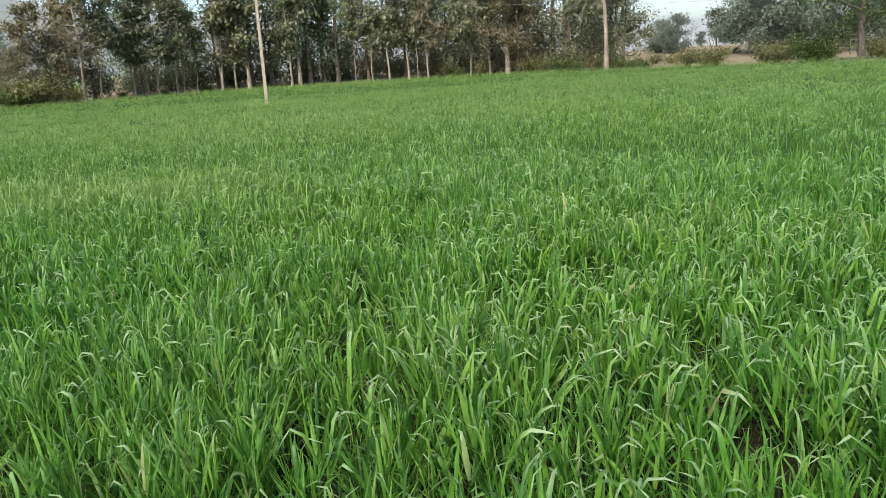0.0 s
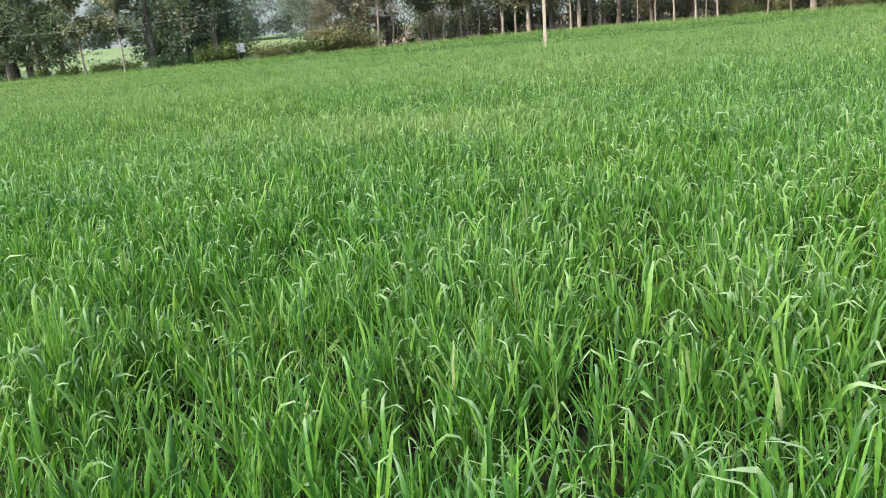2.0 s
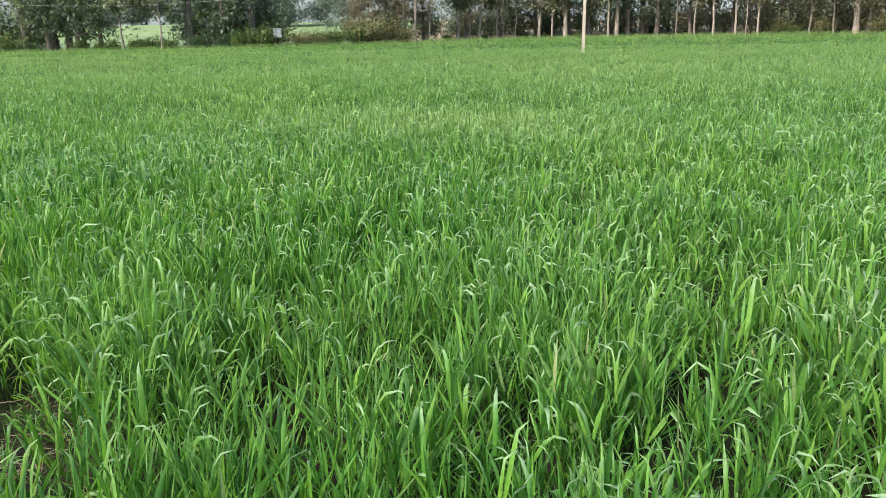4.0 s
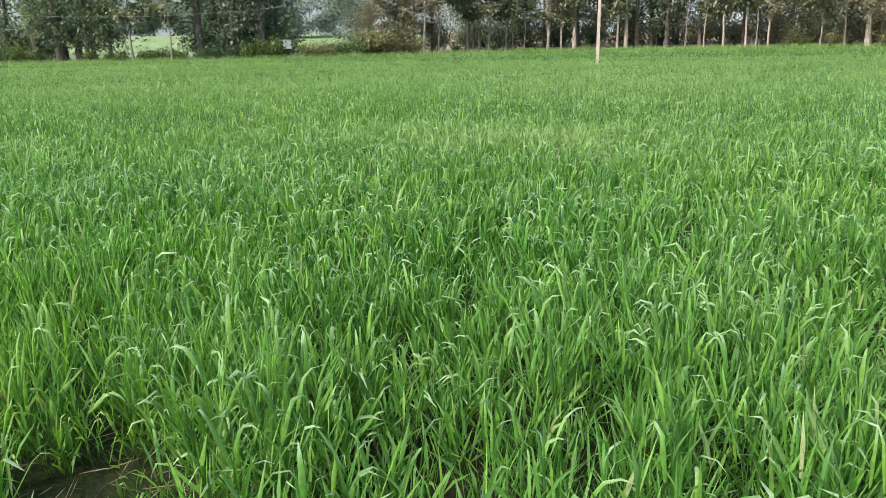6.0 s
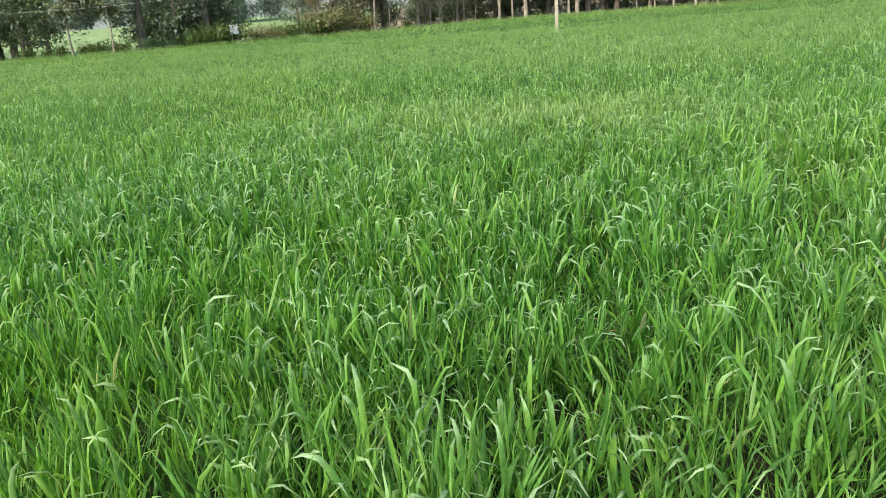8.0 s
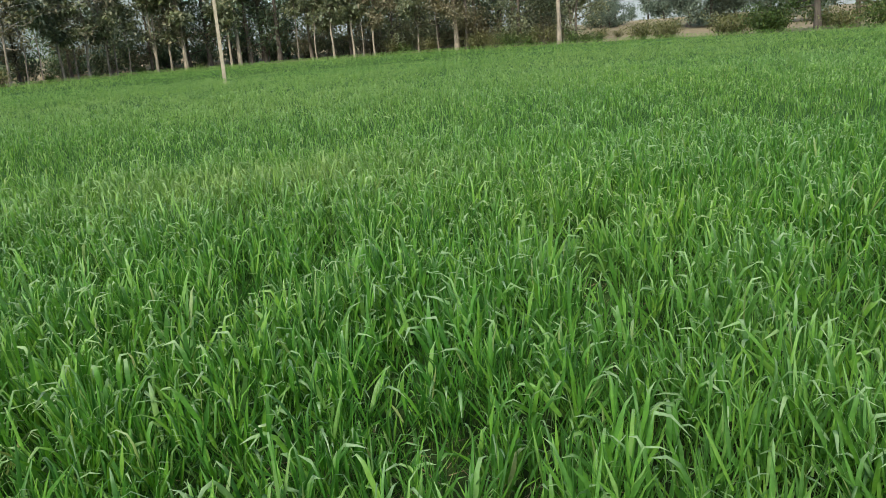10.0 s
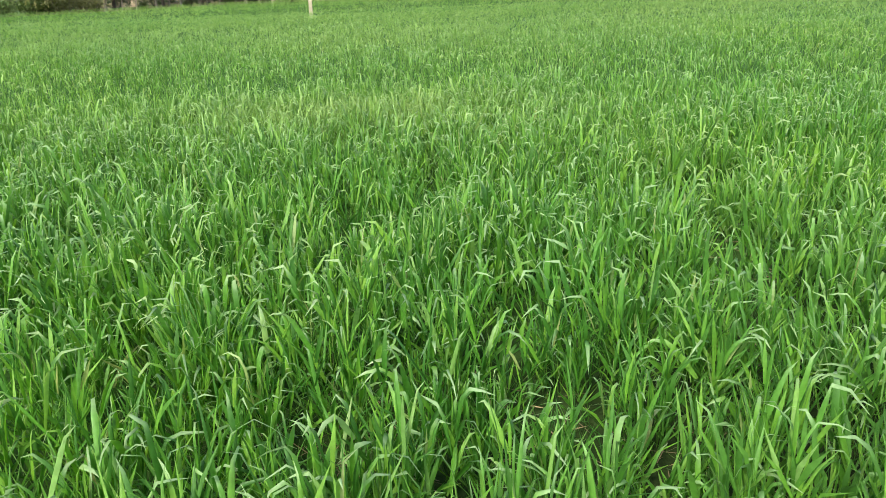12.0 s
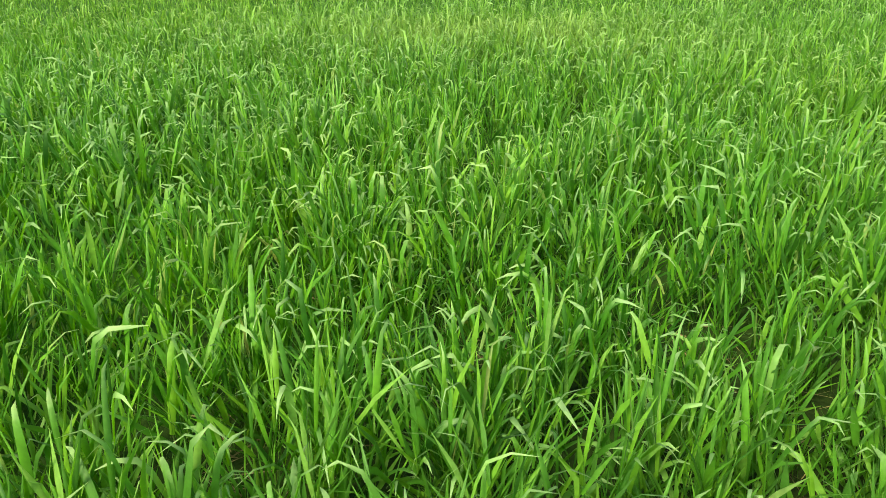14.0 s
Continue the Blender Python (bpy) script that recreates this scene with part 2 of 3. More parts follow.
def leaves(rng, centres, per, spread, long, wide):
    """Folded leaf blades scattered in clumps round the centres."""
    n = len(centres) * per
    c = np.repeat(np.asarray(centres, float), per, 0)
    p = c + rng.normal(0, 1, (n, 3)) * np.array([spread, spread, spread * 0.75]) * rng.uniform(0.5, 1.15, (n, 1))
    az, dip = rng.uniform(0, 2 * np.pi, n), rng.normal(-0.35, 0.5, n)
    d = np.stack([np.cos(az) * np.cos(dip), np.sin(az) * np.cos(dip), np.sin(dip)], -1)
    s = np.stack([-np.sin(az), np.cos(az), rng.normal(0, 0.45, n)], -1)
    s /= np.linalg.norm(s, axis=1, keepdims=True)
    ln, wd = long * rng.uniform(0.6, 1.3, (n, 1)), wide * rng.uniform(0.6, 1.25, (n, 1))
    up = np.cross(d, s)
    mid = p + d * ln * 0.45
    co = np.stack([p, mid + s * wd * 0.5 + up * wd * 0.18, p + d * ln - np.array([0, 0, 1.0]) * ln * 0.12, mid - s * wd * 0.5 + up * wd * 0.18], 1).reshape(-1, 3)
    return co, np.arange(n * 4).reshape(n, 4)


# ---- trees and bushes ----
def tree(seed, height, crown_from, crown_wide, trunk_r, bark, leaf, clumps, per, long, wide, label, category="tree", bend=0.25, stems=1, lean=0.0, spread=0.55, limbs=0):
    """A trunk (or several from one foot) with limbs, and a crown of leaves in clumps along them. Stands at the origin."""
    rng, rnd = np.random.default_rng(seed), random.Random(seed)
    root = tagged(new(category.replace(" ", "_")), label, category)
    pieces, centres = [], []
    for s in range(stems):
        turn = rnd.uniform(0, 6.28)
        away = (0.02 if stems == 1 else 0.045) + lean
        h = height * rnd.uniform(0.88, 1.0)
        ph, am = rnd.uniform(0, 6.28), bend * rnd.uniform(0.5, 1.2)
        line = []
        for i in range(9):
            u = i / 8
            wob = am * math.sin(ph + u * 6.5) * min(1, u * 4) * (0.6 + 0.4 * u)
            line.append(Vector((math.cos(turn) * away * h * u + wob + s * 0.18, math.sin(turn) * away * h * u + wob * 0.6 * math.cos(ph), h * 0.93 * u - 0.12)))
        r0 = trunk_r * (1.0 if s == 0 else rnd.uniform(0.6, 0.85))
        pieces.append(tube(line, [r0 * (1.25 if i == 0 else 1.0) * (1 - 0.085 * i) for i in range(9)], 8))
        arms = limbs or max(5, int(clumps / stems / 7))
        for k in range(arms):
            u = crown_from / h + (0.97 - crown_from / h) * (k + rnd.random()) / arms
            i = min(7, int(u * 8))
            foot = line[i].lerp(line[i + 1], u * 8 - i)
            a = rnd.uniform(0, 6.28)
            full = math.sin(math.pi * min(0.93, 0.25 + 0.68 * (u - crown_from / h) / (1 - crown_from / h)))
            out = crown_wide * 0.5 * full * rnd.uniform(0.65, 1.15)
            rise = out * rnd.uniform(-0.15, 0.6)
            tip = foot + Vector((math.cos(a) * out, math.sin(a) * out, rise))
            mid = foot.lerp(tip, 0.5) + Vector((0, 0, rnd.uniform(-0.2, 0.1) * out))
            rl = r0 * (1 - 0.7 * u) * 0.42
            pieces.append(tube([foot, mid, tip], [rl, rl * 0.65, rl * 0.25], 5))
            for q in range(max(1, round(clumps / stems / arms))):
                v = rnd.uniform(0.12, 1.05)
                w = foot.lerp(mid, v * 2) if v < 0.5 else mid.lerp(tip, v * 2 - 1)
                centres.append(w + Vector((rnd.gauss(0, 0.25), rnd.gauss(0, 0.25), rnd.gauss(0.1, 0.3))))
    v, f = joined(pieces)
    child("trunk", mesh_of("trunk", v, f, bark, True), root)
    co, q = leaves(rng, centres, per, spread, long, wide)
    co[:, 2] = np.maximum(co[:, 2], 0.15)
    child("crown", quads_mesh("crown", co, q, leaf), root)
    return root


def bush(seed, height, width, leaf, clumps, per, long, wide, label):
    rng, rnd = np.random.default_rng(seed), random.Random(seed)
    root = tagged(new("bush"), label, "bush")
    pieces, centres = [], []
    for k in range(12):
        a, out = rnd.uniform(0, 6.28), width * 0.5 * rnd.uniform(0.2, 1.0)
        tip = Vector((math.cos(a) * out, math.sin(a) * out, height * rnd.uniform(0.45, 1.0) * (1 - 0.35 * out / width)))
        pieces.append(tube([(0, 0, -0.08), tip * 0.55 + Vector((0, 0, 0.1 * height)), tip], [0.03, 0.02, 0.008], 5))
        for q in range(clumps // 12):
            centres.append(tip * rnd.uniform(0.35, 1.0) + Vector((rnd.gauss(0, 0.18 * width * 0.5), rnd.gauss(0, 0.18 * width * 0.5), rnd.gauss(0, 0.08) * height)))
    v, f = joined(pieces)
    child("branch_work", mesh_of("branch_work", v, f, BARK_BROWN, True), root)
    co, q = leaves(rng, centres, per, 0.16 * height + 0.06, long, wide)
    co[:, 2] = np.abs(co[:, 2])
    child("foliage", quads_mesh("foliage", co, q, leaf), root)
    return root


# ---- the ground ----
def ground_height(x, y):
    """A shallow dip round the pole, and a gentle rise beyond the trees."""
    up = np.clip((np.hypot(x, y) - 95.0) / 75.0, 0, 1)
    return np.interp(x, [-30, 20], [3.3, 1.9]) * up * up * (3 - 2 * up) - 0.24 * np.exp(-(((x - 1) / 20.0) ** 2 + ((y - 49) / 13.0) ** 2))


EDGE_BEARING = [-60, -42, -39, -35, -30, -25, -18, -10, -3, 4, 9, 12, 16, 28, 33, 45, 60]
EDGE_DISTANCE = [50, 60, 62, 66, 72, 76, 88, 94, 97, 97, 92, 86, 82, 81, 86, 95, 95]


def edge_at(bearing):
    """How far off the crop ends under that bearing: its far edge recedes from left to right, then comes nearer."""
    return np.interp(bearing, EDGE_BEARING, EDGE_DISTANCE)


def build_ground():
    near = np.linspace(-120, 120, 121)
    outer = np.array([130.0, 142, 154, 166, 180, 240, 350, 900, 2600])
    side = np.concatenate([-outer[::-1], near, outer])
    X, Y = np.meshgrid(side, side)
    rng = np.random.default_rng(3)
    Z = ground_height(X, Y) + np.where((np.abs(X) < 118) & (np.abs(Y) < 118), rng.normal(0, 0.012, X.shape), 0)
    co = np.stack([X, Y, Z], -1).reshape(-1, 3)
    k = len(side)
    i = (np.arange(k - 1)[:, None] * k + np.arange(k - 1)).ravel()
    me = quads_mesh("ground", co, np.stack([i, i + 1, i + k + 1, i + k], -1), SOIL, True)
    past = np.hypot(X, Y) - edge_at(np.degrees(np.arctan2(-X, Y)))
    at = me.attributes.new("beyond", "FLOAT", "POINT")
    at.data.foreach_set("value", np.clip(past / 2.5, 0, 1).astype(np.float32).ravel())
    return me


def build_ridge():
    """A low wooded ridge far beyond everything, its haze painted as a glow."""
    k = 240
    rng = np.random.default_rng(9)
    bear = np.linspace(-180, 180, k + 1)
    lift = np.interp(bear, [-180, -60, -40, -34, -30, -24, 0, 12, 17, 24, 34, 50, 70, 180], [60, 60, 55, 50, 56, 70, 120, 150, 195, 235, 240, 220, 120, 60])
    bumps = sum(np.interp(np.linspace(0, m, k + 1), np.arange(m + 1), rng.uniform(-1, 1, m + 1)) * a for m, a in ((17, 14), (60, 9), (200, 5)))
    rows = []
    for r, h in ((1500, -5.0), (1560, 0.45), (1640, 0.85), (1720, 1.0), (1900, 0.6)):
        z = np.where(h < 0, h, h * (lift + bumps))
        rows.append(np.stack([-np.sin(np.radians(bear)) * r, np.cos(np.radians(bear)) * r, z], -1))
    co = np.concatenate(rows)
    i = (np.arange(4)[:, None] * (k + 1) + np.arange(k)).ravel()
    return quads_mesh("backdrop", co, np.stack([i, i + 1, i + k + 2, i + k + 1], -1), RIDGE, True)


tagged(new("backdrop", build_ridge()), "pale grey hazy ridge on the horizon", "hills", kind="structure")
tagged(new("ground", build_ground()), "damp brown field soil with dry and grassy land beyond", "ground", kind="structure")

# ---- the wheat: one crop, blade by blade ----
HOLLOWS = [(1.10, 3.93, 0.22, 0.75), (0.43, 4.08, 0.26, 0.75), (0.15, 3.42, 0.22, 0.72), (1.52, 4.2, 0.2, 0.65), (4.5, 8.9, 0.6, 0.45), (1.84, 2.88, 0.22, 0.75), (-0.16, 6.1, 0.34, 0.72), (-0.37, 5.4, 0.2, 0.65), (-0.76, 4.64, 0.16, 0.6), (-1.3, 3.94, 0.18, 0.6), (-2.34, 4.18, 0.17, 0.9), (-2.62, 2.27, 0.26, 0.98), (-2.47, 2.07, 0.20, 0.97), (-2.37, 1.92, 0.15, 0.96), (-2.28, 1.78, 0.13, 0.92), (-1.8, 4.3, 0.14, 0.5), (-0.9, 3.3, 0.12, 0.5), (-2.92, 3.77, 0.12, 0.6), (-1.6, 3.55, 0.12, 0.6), (2.6, 5.2, 0.22, 0.5), (-1.94, 5.96, 0.2, 0.5), (-2.56, 4.81, 0.16, 0.5)]
PALE_SPOT = (-1.6, 9.4)


def plan_noise(x, y, cell, seed):
    """Smooth noise over the plan, 0 to 1."""
    g = np.random.default_rng(seed).random((256, 256))
    u, v = x / cell + 1000.0, y / cell + 1000.0
    i, j = np.floor(u).astype(int), np.floor(v).astype(int)
    a, b = u - i, v - j
    a, b = a * a * (3 - 2 * a), b * b * (3 - 2 * b)
    i, j, i1, j1 = i % 256, j % 256, (i + 1) % 256, (j + 1) % 256
    return (g[i, j] * (1 - a) + g[i1, j] * a) * (1 - b) + (g[i, j1] * (1 - a) + g[i1, j1] * a) * b


def crop_state(x, y):
    """How tall (0 to 1.2) the crop stands there, and how pale it is."""
    tall = 0.47 + 0.62 * plan_noise(x, y, 0.22, 1) + 0.24 * plan_noise(x, y, 0.6, 2) + 0.14 * plan_noise(x, y, 3.5, 3)
    for hx, hy, r, deep in HOLLOWS:
        tall = tall * (1 - deep * np.exp(-((x - hx) ** 2 + (y - hy) ** 2) / (r * r)))
    pale = 0.55 * np.exp(-(((x - PALE_SPOT[0]) / 1.7) ** 2 + ((y - PALE_SPOT[1]) / 1.3) ** 2)) * (0.35 + 0.9 * plan_noise(x, y, 0.35, 7))
    pale = pale + 0.17 * np.clip(plan_noise(x, y, 2.6, 4) - 0.62, 0, 1) * 2.0
    # the crop yellows towards the trees, with distance haze painted in as well
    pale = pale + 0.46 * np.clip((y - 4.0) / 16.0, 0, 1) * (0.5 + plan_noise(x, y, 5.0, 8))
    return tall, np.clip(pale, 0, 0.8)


# the camera's way over the field, in plan
WAY = [(0.0, 0.0), (-0.25, -0.05), (-0.65, 0.1), (-1.25, 0.45), (-1.6, 0.85), (-2.0, 1.2), (-2.2, 1.7), (-2.4, 2.25)]


def in_field(x, y):
    """The crop ends at the trees."""
    return np.hypot(x, y) < edge_at(np.degrees(np.arctan2(-x, y))) - 0.8


def zone(rng, d0, d1, per_m2, reach, wedge=True):
    """Places of plants whose distance from the way lies between d0 and d1."""
    lo_x, hi_x, lo_y, hi_y = -reach, reach, (-2.0 if wedge else -reach), reach
    n = int((hi_x - lo_x) * (hi_y - lo_y) * per_m2)
    x, y = rng.uniform(lo_x, hi_x, n), rng.uniform(lo_y, hi_y, n)
    d = np.min([np.hypot(x - a, y - b) for a, b in WAY], 0)
    keep = (d >= d0) & (d < d1)
    ahead = np.abs(np.degrees(np.arctan2(-(x + 1.1), y + 1.3))) < 52
    keep &= ahead if wedge else ~ahead
    keep &= in_field(x, y) if wedge else (d < d1)
    return x[keep], y[keep]


def blades(rng, x, y, tall, pale, foot, length, width, lean, curl, hook, segs, fold, az=None, kink=None):
    """Blade strips: arrays of one entry a blade. Returns co, quads, along, pale by vertex."""
    n = len(x)
    az = rng.uniform(0, 2 * np.pi, n) if az is None else az
    s = np.linspace(0, 1, segs + 1)
    bend = s[None] ** hook[:, None]
    if kink is not None:
        # some blades fold over sharply instead of arching
        at, over = kink
        q = np.clip((s[None] - at[:, None]) / over[:, None], 0, 1)
        bend = q * q * (3 - 2 * q)
    tilt = lean[:, None] + curl[:, None] * bend
    step = (length / segs)[:, None]
    dz, dr = np.cos(tilt) * step, np.sin(tilt) * step
    z = np.concatenate([np.zeros((n, 1)), np.cumsum(dz[:, :-1], 1)], 1) + foot[:, None] + ground_height(x, y)[:, None]
    r = np.concatenate([np.zeros((n, 1)), np.cumsum(dr[:, :-1], 1)], 1)
    sway = rng.normal(0, 0.10, n)[:, None] * r
    cx = x[:, None] + np.cos(az)[:, None] * r - np.sin(az)[:, None] * sway
    cy = y[:, None] + np.sin(az)[:, None] * r + np.cos(az)[:, None] * sway
    mid = np.stack([cx, cy, z], -1)
    prof = np.interp(s, [0, 0.12, 0.40, 0.70, 0.88, 1], [0.55, 0.9, 1.0, 0.72, 0.40, 0.02])
    twist = rng.uniform(-1.2, 1.2, n)[:, None] + rng.normal(0, 0.7, n)[:, None] * s
    side = np.stack([-np.sin(az), np.cos(az), np.zeros(n)], -1)[:, None, :]
    tang = np.stack([np.cos(az)[:, None] * np.sin(tilt), np.sin(az)[:, None] * np.sin(tilt), np.cos(tilt)], -1)
    norm = np.cross(tang, np.broadcast_to(side, tang.shape))
    w = side * np.cos(twist)[..., None] + norm * np.sin(twist)[..., None]
    nn = np.cross(tang, w)
    half = (width[:, None] * prof[None] * 0.5)[..., None]
    if fold:
        co = np.stack([mid - w * half, mid + nn * half * 0.35, mid + w * half], 2)
    else:
        co = np.stack([mid - w * half, mid + w * half], 2)
    m = co.shape[2]
    base = (np.arange(n) * (segs + 1) * m)[:, None, None]
    row = (np.arange(segs) * m)[None, :, None]
    col = np.arange(m - 1)[None, None, :]
    a = base + row + col
    quads = np.stack([a, a + 1, a + m + 1, a + m], -1).reshape(-1, 4)
    # folded parts go paler: their wax, and sky light in the colour
    wax_and_skylight = 0.5 * bend * (curl > 1.0)[:, None]
    along = np.broadcast_to((np.clip(foot[:, None] / 0.6 + s * 0.75, 0, 1) + wax_and_skylight)[..., None], (n, segs + 1, m)).ravel()
    return co.reshape(-1, 3), quads, np.clip(along, 0, 1.5) / 1.5, np.repeat(pale, (segs + 1) * m)


def crop_layer(rng, px, py, per_plant, spread, segs, fold, wide, short, long, upright, low_top, high_top, lower=0.25, sheaths=0.15, sheath_wide=1.0, rough=1.0, flat=0.19):
    n = len(px) * per_plant
    x = np.repeat(px, per_plant) + rng.normal(0, spread, n)
    y = np.repeat(py, per_plant) + rng.normal(0, spread, n)
    tall, pale = crop_state(x, y)
    tall = 1.0 + (tall - 1.0) * rough
    kept = rng.random(n) < np.clip(tall * 1.6 - 0.36, 0.03, 1)
    x, y, tall, pale = x[kept], y[kept], tall[kept], pale[kept]
    n = len(x)
    kind = rng.random(n)
    lean = np.abs(rng.normal(flat, 0.23, n))
    bent = kind > upright
    slope_x = plan_noise(x + 0.03, y, 0.20, 1) - plan_noise(x - 0.03, y, 0.20, 1)
    slope_y = plan_noise(x, y + 0.03, 0.20, 1) - plan_noise(x, y - 0.03, 0.20, 1)
    # blades lean out of their tuft
    az = np.where(rng.random(n) < 0.65, np.arctan2(-slope_y, -slope_x) + rng.normal(0, 0.8, n), rng.uniform(0, 2 * np.pi, n))
    curl = np.where(bent, rng.uniform(1.1, 2.7, n), np.abs(rng.normal(0.3, 0.28, n)))
    hook = np.where(bent, rng.uniform(1.3, 2.8, n), rng.uniform(1.3, 3.0, n))
    length = rng.uniform(short, long, n) * (0.55 + 0.45 * tall)
    length = np.where(bent, length * 0.82, length)
    top = tall * np.where(rng.random(n) < lower, rng.uniform(0.6, 0.9, n) * low_top, rng.uniform(low_top, high_top, n))
    at, over = rng.uniform(0.15, 0.62, n), rng.uniform(0.18, 0.7, n)
    top = np.where(bent, tall * rng.uniform(0.75 * low_top + 0.25 * high_top, 1.02 * high_top, n), top)
    foot = np.maximum(0.0, top - length * np.where(bent, at + 0.42 * over, 0.93))
    width = wide * (0.42 + 0.98 * rng.random(n) ** 1.7)
    # the body of the plant under the tips: upright sheaths from the soil up
    body = kind < sheaths
    width = np.where(body, width * sheath_wide, width)
    foot = np.where(body, 0.0, foot)
    length = np.where(body, tall * rng.uniform(0.62, 0.86, n) * high_top, length)
    made = []
    for pick, parts_of in ((~bent, segs[0]), (bent, segs[1])):
        made.append(blades(rng, x[pick], y[pick], tall[pick], pale[pick], foot[pick], length[pick], width[pick], lean[pick], curl[pick], hook[pick], parts_of, fold, az[pick], None if pick is not bent else (at[pick], over[pick])))
    return made


def tiller_layer(rng, px, py, tillers, segs, fold, wide, folded, rough=1.0):
    """Tufts of wheat: each plant sends up tillers that fan out of it, each a sheath with five leaves set alternately."""
    tall, pale = crop_state(px, py)
    tall = np.minimum(1.0 + (tall - 1.0) * rough, 1.16)
    kept = rng.random(len(px)) < np.clip(tall * 2.0 - 0.75, 0.03, 1)
    px, py, tall, pale = px[kept], py[kept], tall[kept], pale[kept]
    n = len(px) * tillers
    fan, off = rng.uniform(0, 2 * np.pi, n), np.abs(rng.normal(0, 0.034, n))
    x, y = np.repeat(px, tillers) + np.cos(fan) * off, np.repeat(py, tillers) + np.sin(fan) * off
    tall = np.repeat(tall * rng.uniform(0.90, 1.10, len(px)), tillers) * rng.uniform(0.80, 1.08, n)
    pale = np.repeat(pale, tillers)
    tilt = 0.05 + off * 3.6 + np.abs(rng.normal(0, 0.09, n))
    stem = tall * rng.uniform(0.20, 0.31, n)
    first = rng.uniform(0, 2 * np.pi, n)
    zero = np.zeros(n)
    made = [blades(rng, x, y, tall, pale, zero, stem * 1.15, np.full(n, 0.0062) * rng.uniform(0.8, 1.3, n), tilt, zero + 0.05, zero + 2.0, 1, False, fan)]
    for k, (up, short, long, low, high, share) in enumerate([(0.20, 0.11, 0.18, 0.30, 0.80, 0.20), (0.45, 0.11, 0.18, 0.30, 0.85, 0.35), (0.68, 0.11, 0.19, 0.22, 0.70, 0.9 * folded), (0.88, 0.12, 0.20, 0.12, 0.52, folded), (1.0, 0.11, 0.19, 0.02, 0.34, 0.9 * folded)]):
        h = stem * up
        lx, ly = x + np.cos(fan) * np.sin(tilt) * h, y + np.sin(fan) * np.sin(tilt) * h
        # a leaf leans out of its sheath, and the leaning sheath carries it along
        own = first + math.pi * k + rng.normal(0, 0.55, n)
        lean = rng.uniform(low, high, n)
        dx = np.cos(own) * np.sin(lean) + np.cos(fan) * np.sin(tilt)
        dy = np.sin(own) * np.sin(lean) + np.sin(fan) * np.sin(tilt)
        az, lean = np.arctan2(dy, dx), np.arctan2(np.hypot(dx, dy), np.cos(lean))
        over = rng.random(n) < share * np.clip(1.9 * plan_noise(x, y, 1.3, 12), 0.25, 1.6) * (1 - 0.6 * np.exp(-((x + 3.2) / 1.2) ** 2 - ((y - 3.0) / 1.5) ** 2))
        curl = np.where(over, rng.uniform(1.25, 2.45, n), np.abs(rng.normal(0.34, 0.30, n)))
        at, run = np.where(over, rng.uniform(0.32, 0.66, n), rng.uniform(0.0, 0.4, n)), np.where(over, rng.uniform(0.24, 0.58, n), 0.75)
        length = rng.uniform(short, long, n) * (0.35 + 0.65 * tall) * np.where(over, 1.4, 1.0)
        width = wide * (0.45 + 0.75 * rng.random(n) ** 1.4) * (0.85 if k == 0 else 1.0) * np.where(over, 1.22, 1.0)
        for pick, cuts in ((over, segs[1]), (~over, segs[0])):
            made.append(blades(rng, lx[pick], ly[pick], tall[pick], pale[pick], h[pick] * np.cos(tilt[pick]), length[pick], width[pick], lean[pick], curl[pick], np.full(int(pick.sum()), 2.0), cuts, fold, az[pick], (at[pick], run[pick])))
    return made


def build_wheat():
    rng = np.random.default_rng(11)
    sets = []
    x, y = zone(rng, 0.0, 2.5, 88, 5.5)
    sets += tiller_layer(rng, x, y, 5, (2, 6), True, 0.0146, 0.34)
    x, y = zone(rng, 2.5, 9.0, 82, 12.0)
    sets += tiller_layer(rng, x, y, 4, (2, 4), False, 0.0160, 0.54, 0.8)
    x, y = zone(rng, 9.0, 22.0, 30, 26.0)
    sets += crop_layer(rng, x, y, 9, 0.06, (1, 2), False, 0.0175, 0.08, 0.16, 0.40, 0.34, 0.46, 0.10, 0.22, 1.8, 0.95, 0.35)
    x, y = zone(rng, 22.0, 48.0, 8.0, 52.0)
    sets += crop_layer(rng, x, y, 8, 0.18, (1, 2), False, 0.022, 0.07, 0.13, 0.5, 0.37, 0.425, 0.0, 0.26, 2.4, 0.4, 0.65)
    x, y = zone(rng, 48.0, 110.0, 2.2, 110.0)
    sets += crop_layer(rng, x, y, 8, 0.36, (1, 1), False, 0.045, 0.12, 0.20, 0.75, 0.39, 0.42, 0.0, 0.28, 2.6, 0.15, 0.85)
    x, y = zone(rng, 0.0, 3.0, 60, 6.0, False)
    sets += tiller_layer(rng, x, y, 4, (1, 3), False, 0.0185, 0.36)
    x, y = zone(rng, 3.0, 8.0, 38, 11.0, False)
    sets += crop_layer(rng, x, y, 8, 0.10, (1, 2), False, 0.034, 0.16, 0.28, 0.6, 0.32, 0.45)
    x, y = zone(rng, 8.0, 30.0, 1.2, 32.0, False)
    sets += crop_layer(rng, x, y, 8, 0.30, (1, 1), False, 0.09, 0.26, 0.40, 0.6, 0.32, 0.45)
    co = np.concatenate([a[0] for a in sets])
    starts = np.cumsum([0] + [len(a[0]) for a in sets[:-1]])
    quads = np.concatenate([a[1] + s for a, s in zip(sets, starts)])
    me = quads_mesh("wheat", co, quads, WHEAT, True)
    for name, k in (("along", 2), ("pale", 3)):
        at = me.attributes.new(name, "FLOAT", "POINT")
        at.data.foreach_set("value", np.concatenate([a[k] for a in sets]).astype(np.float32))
    return me


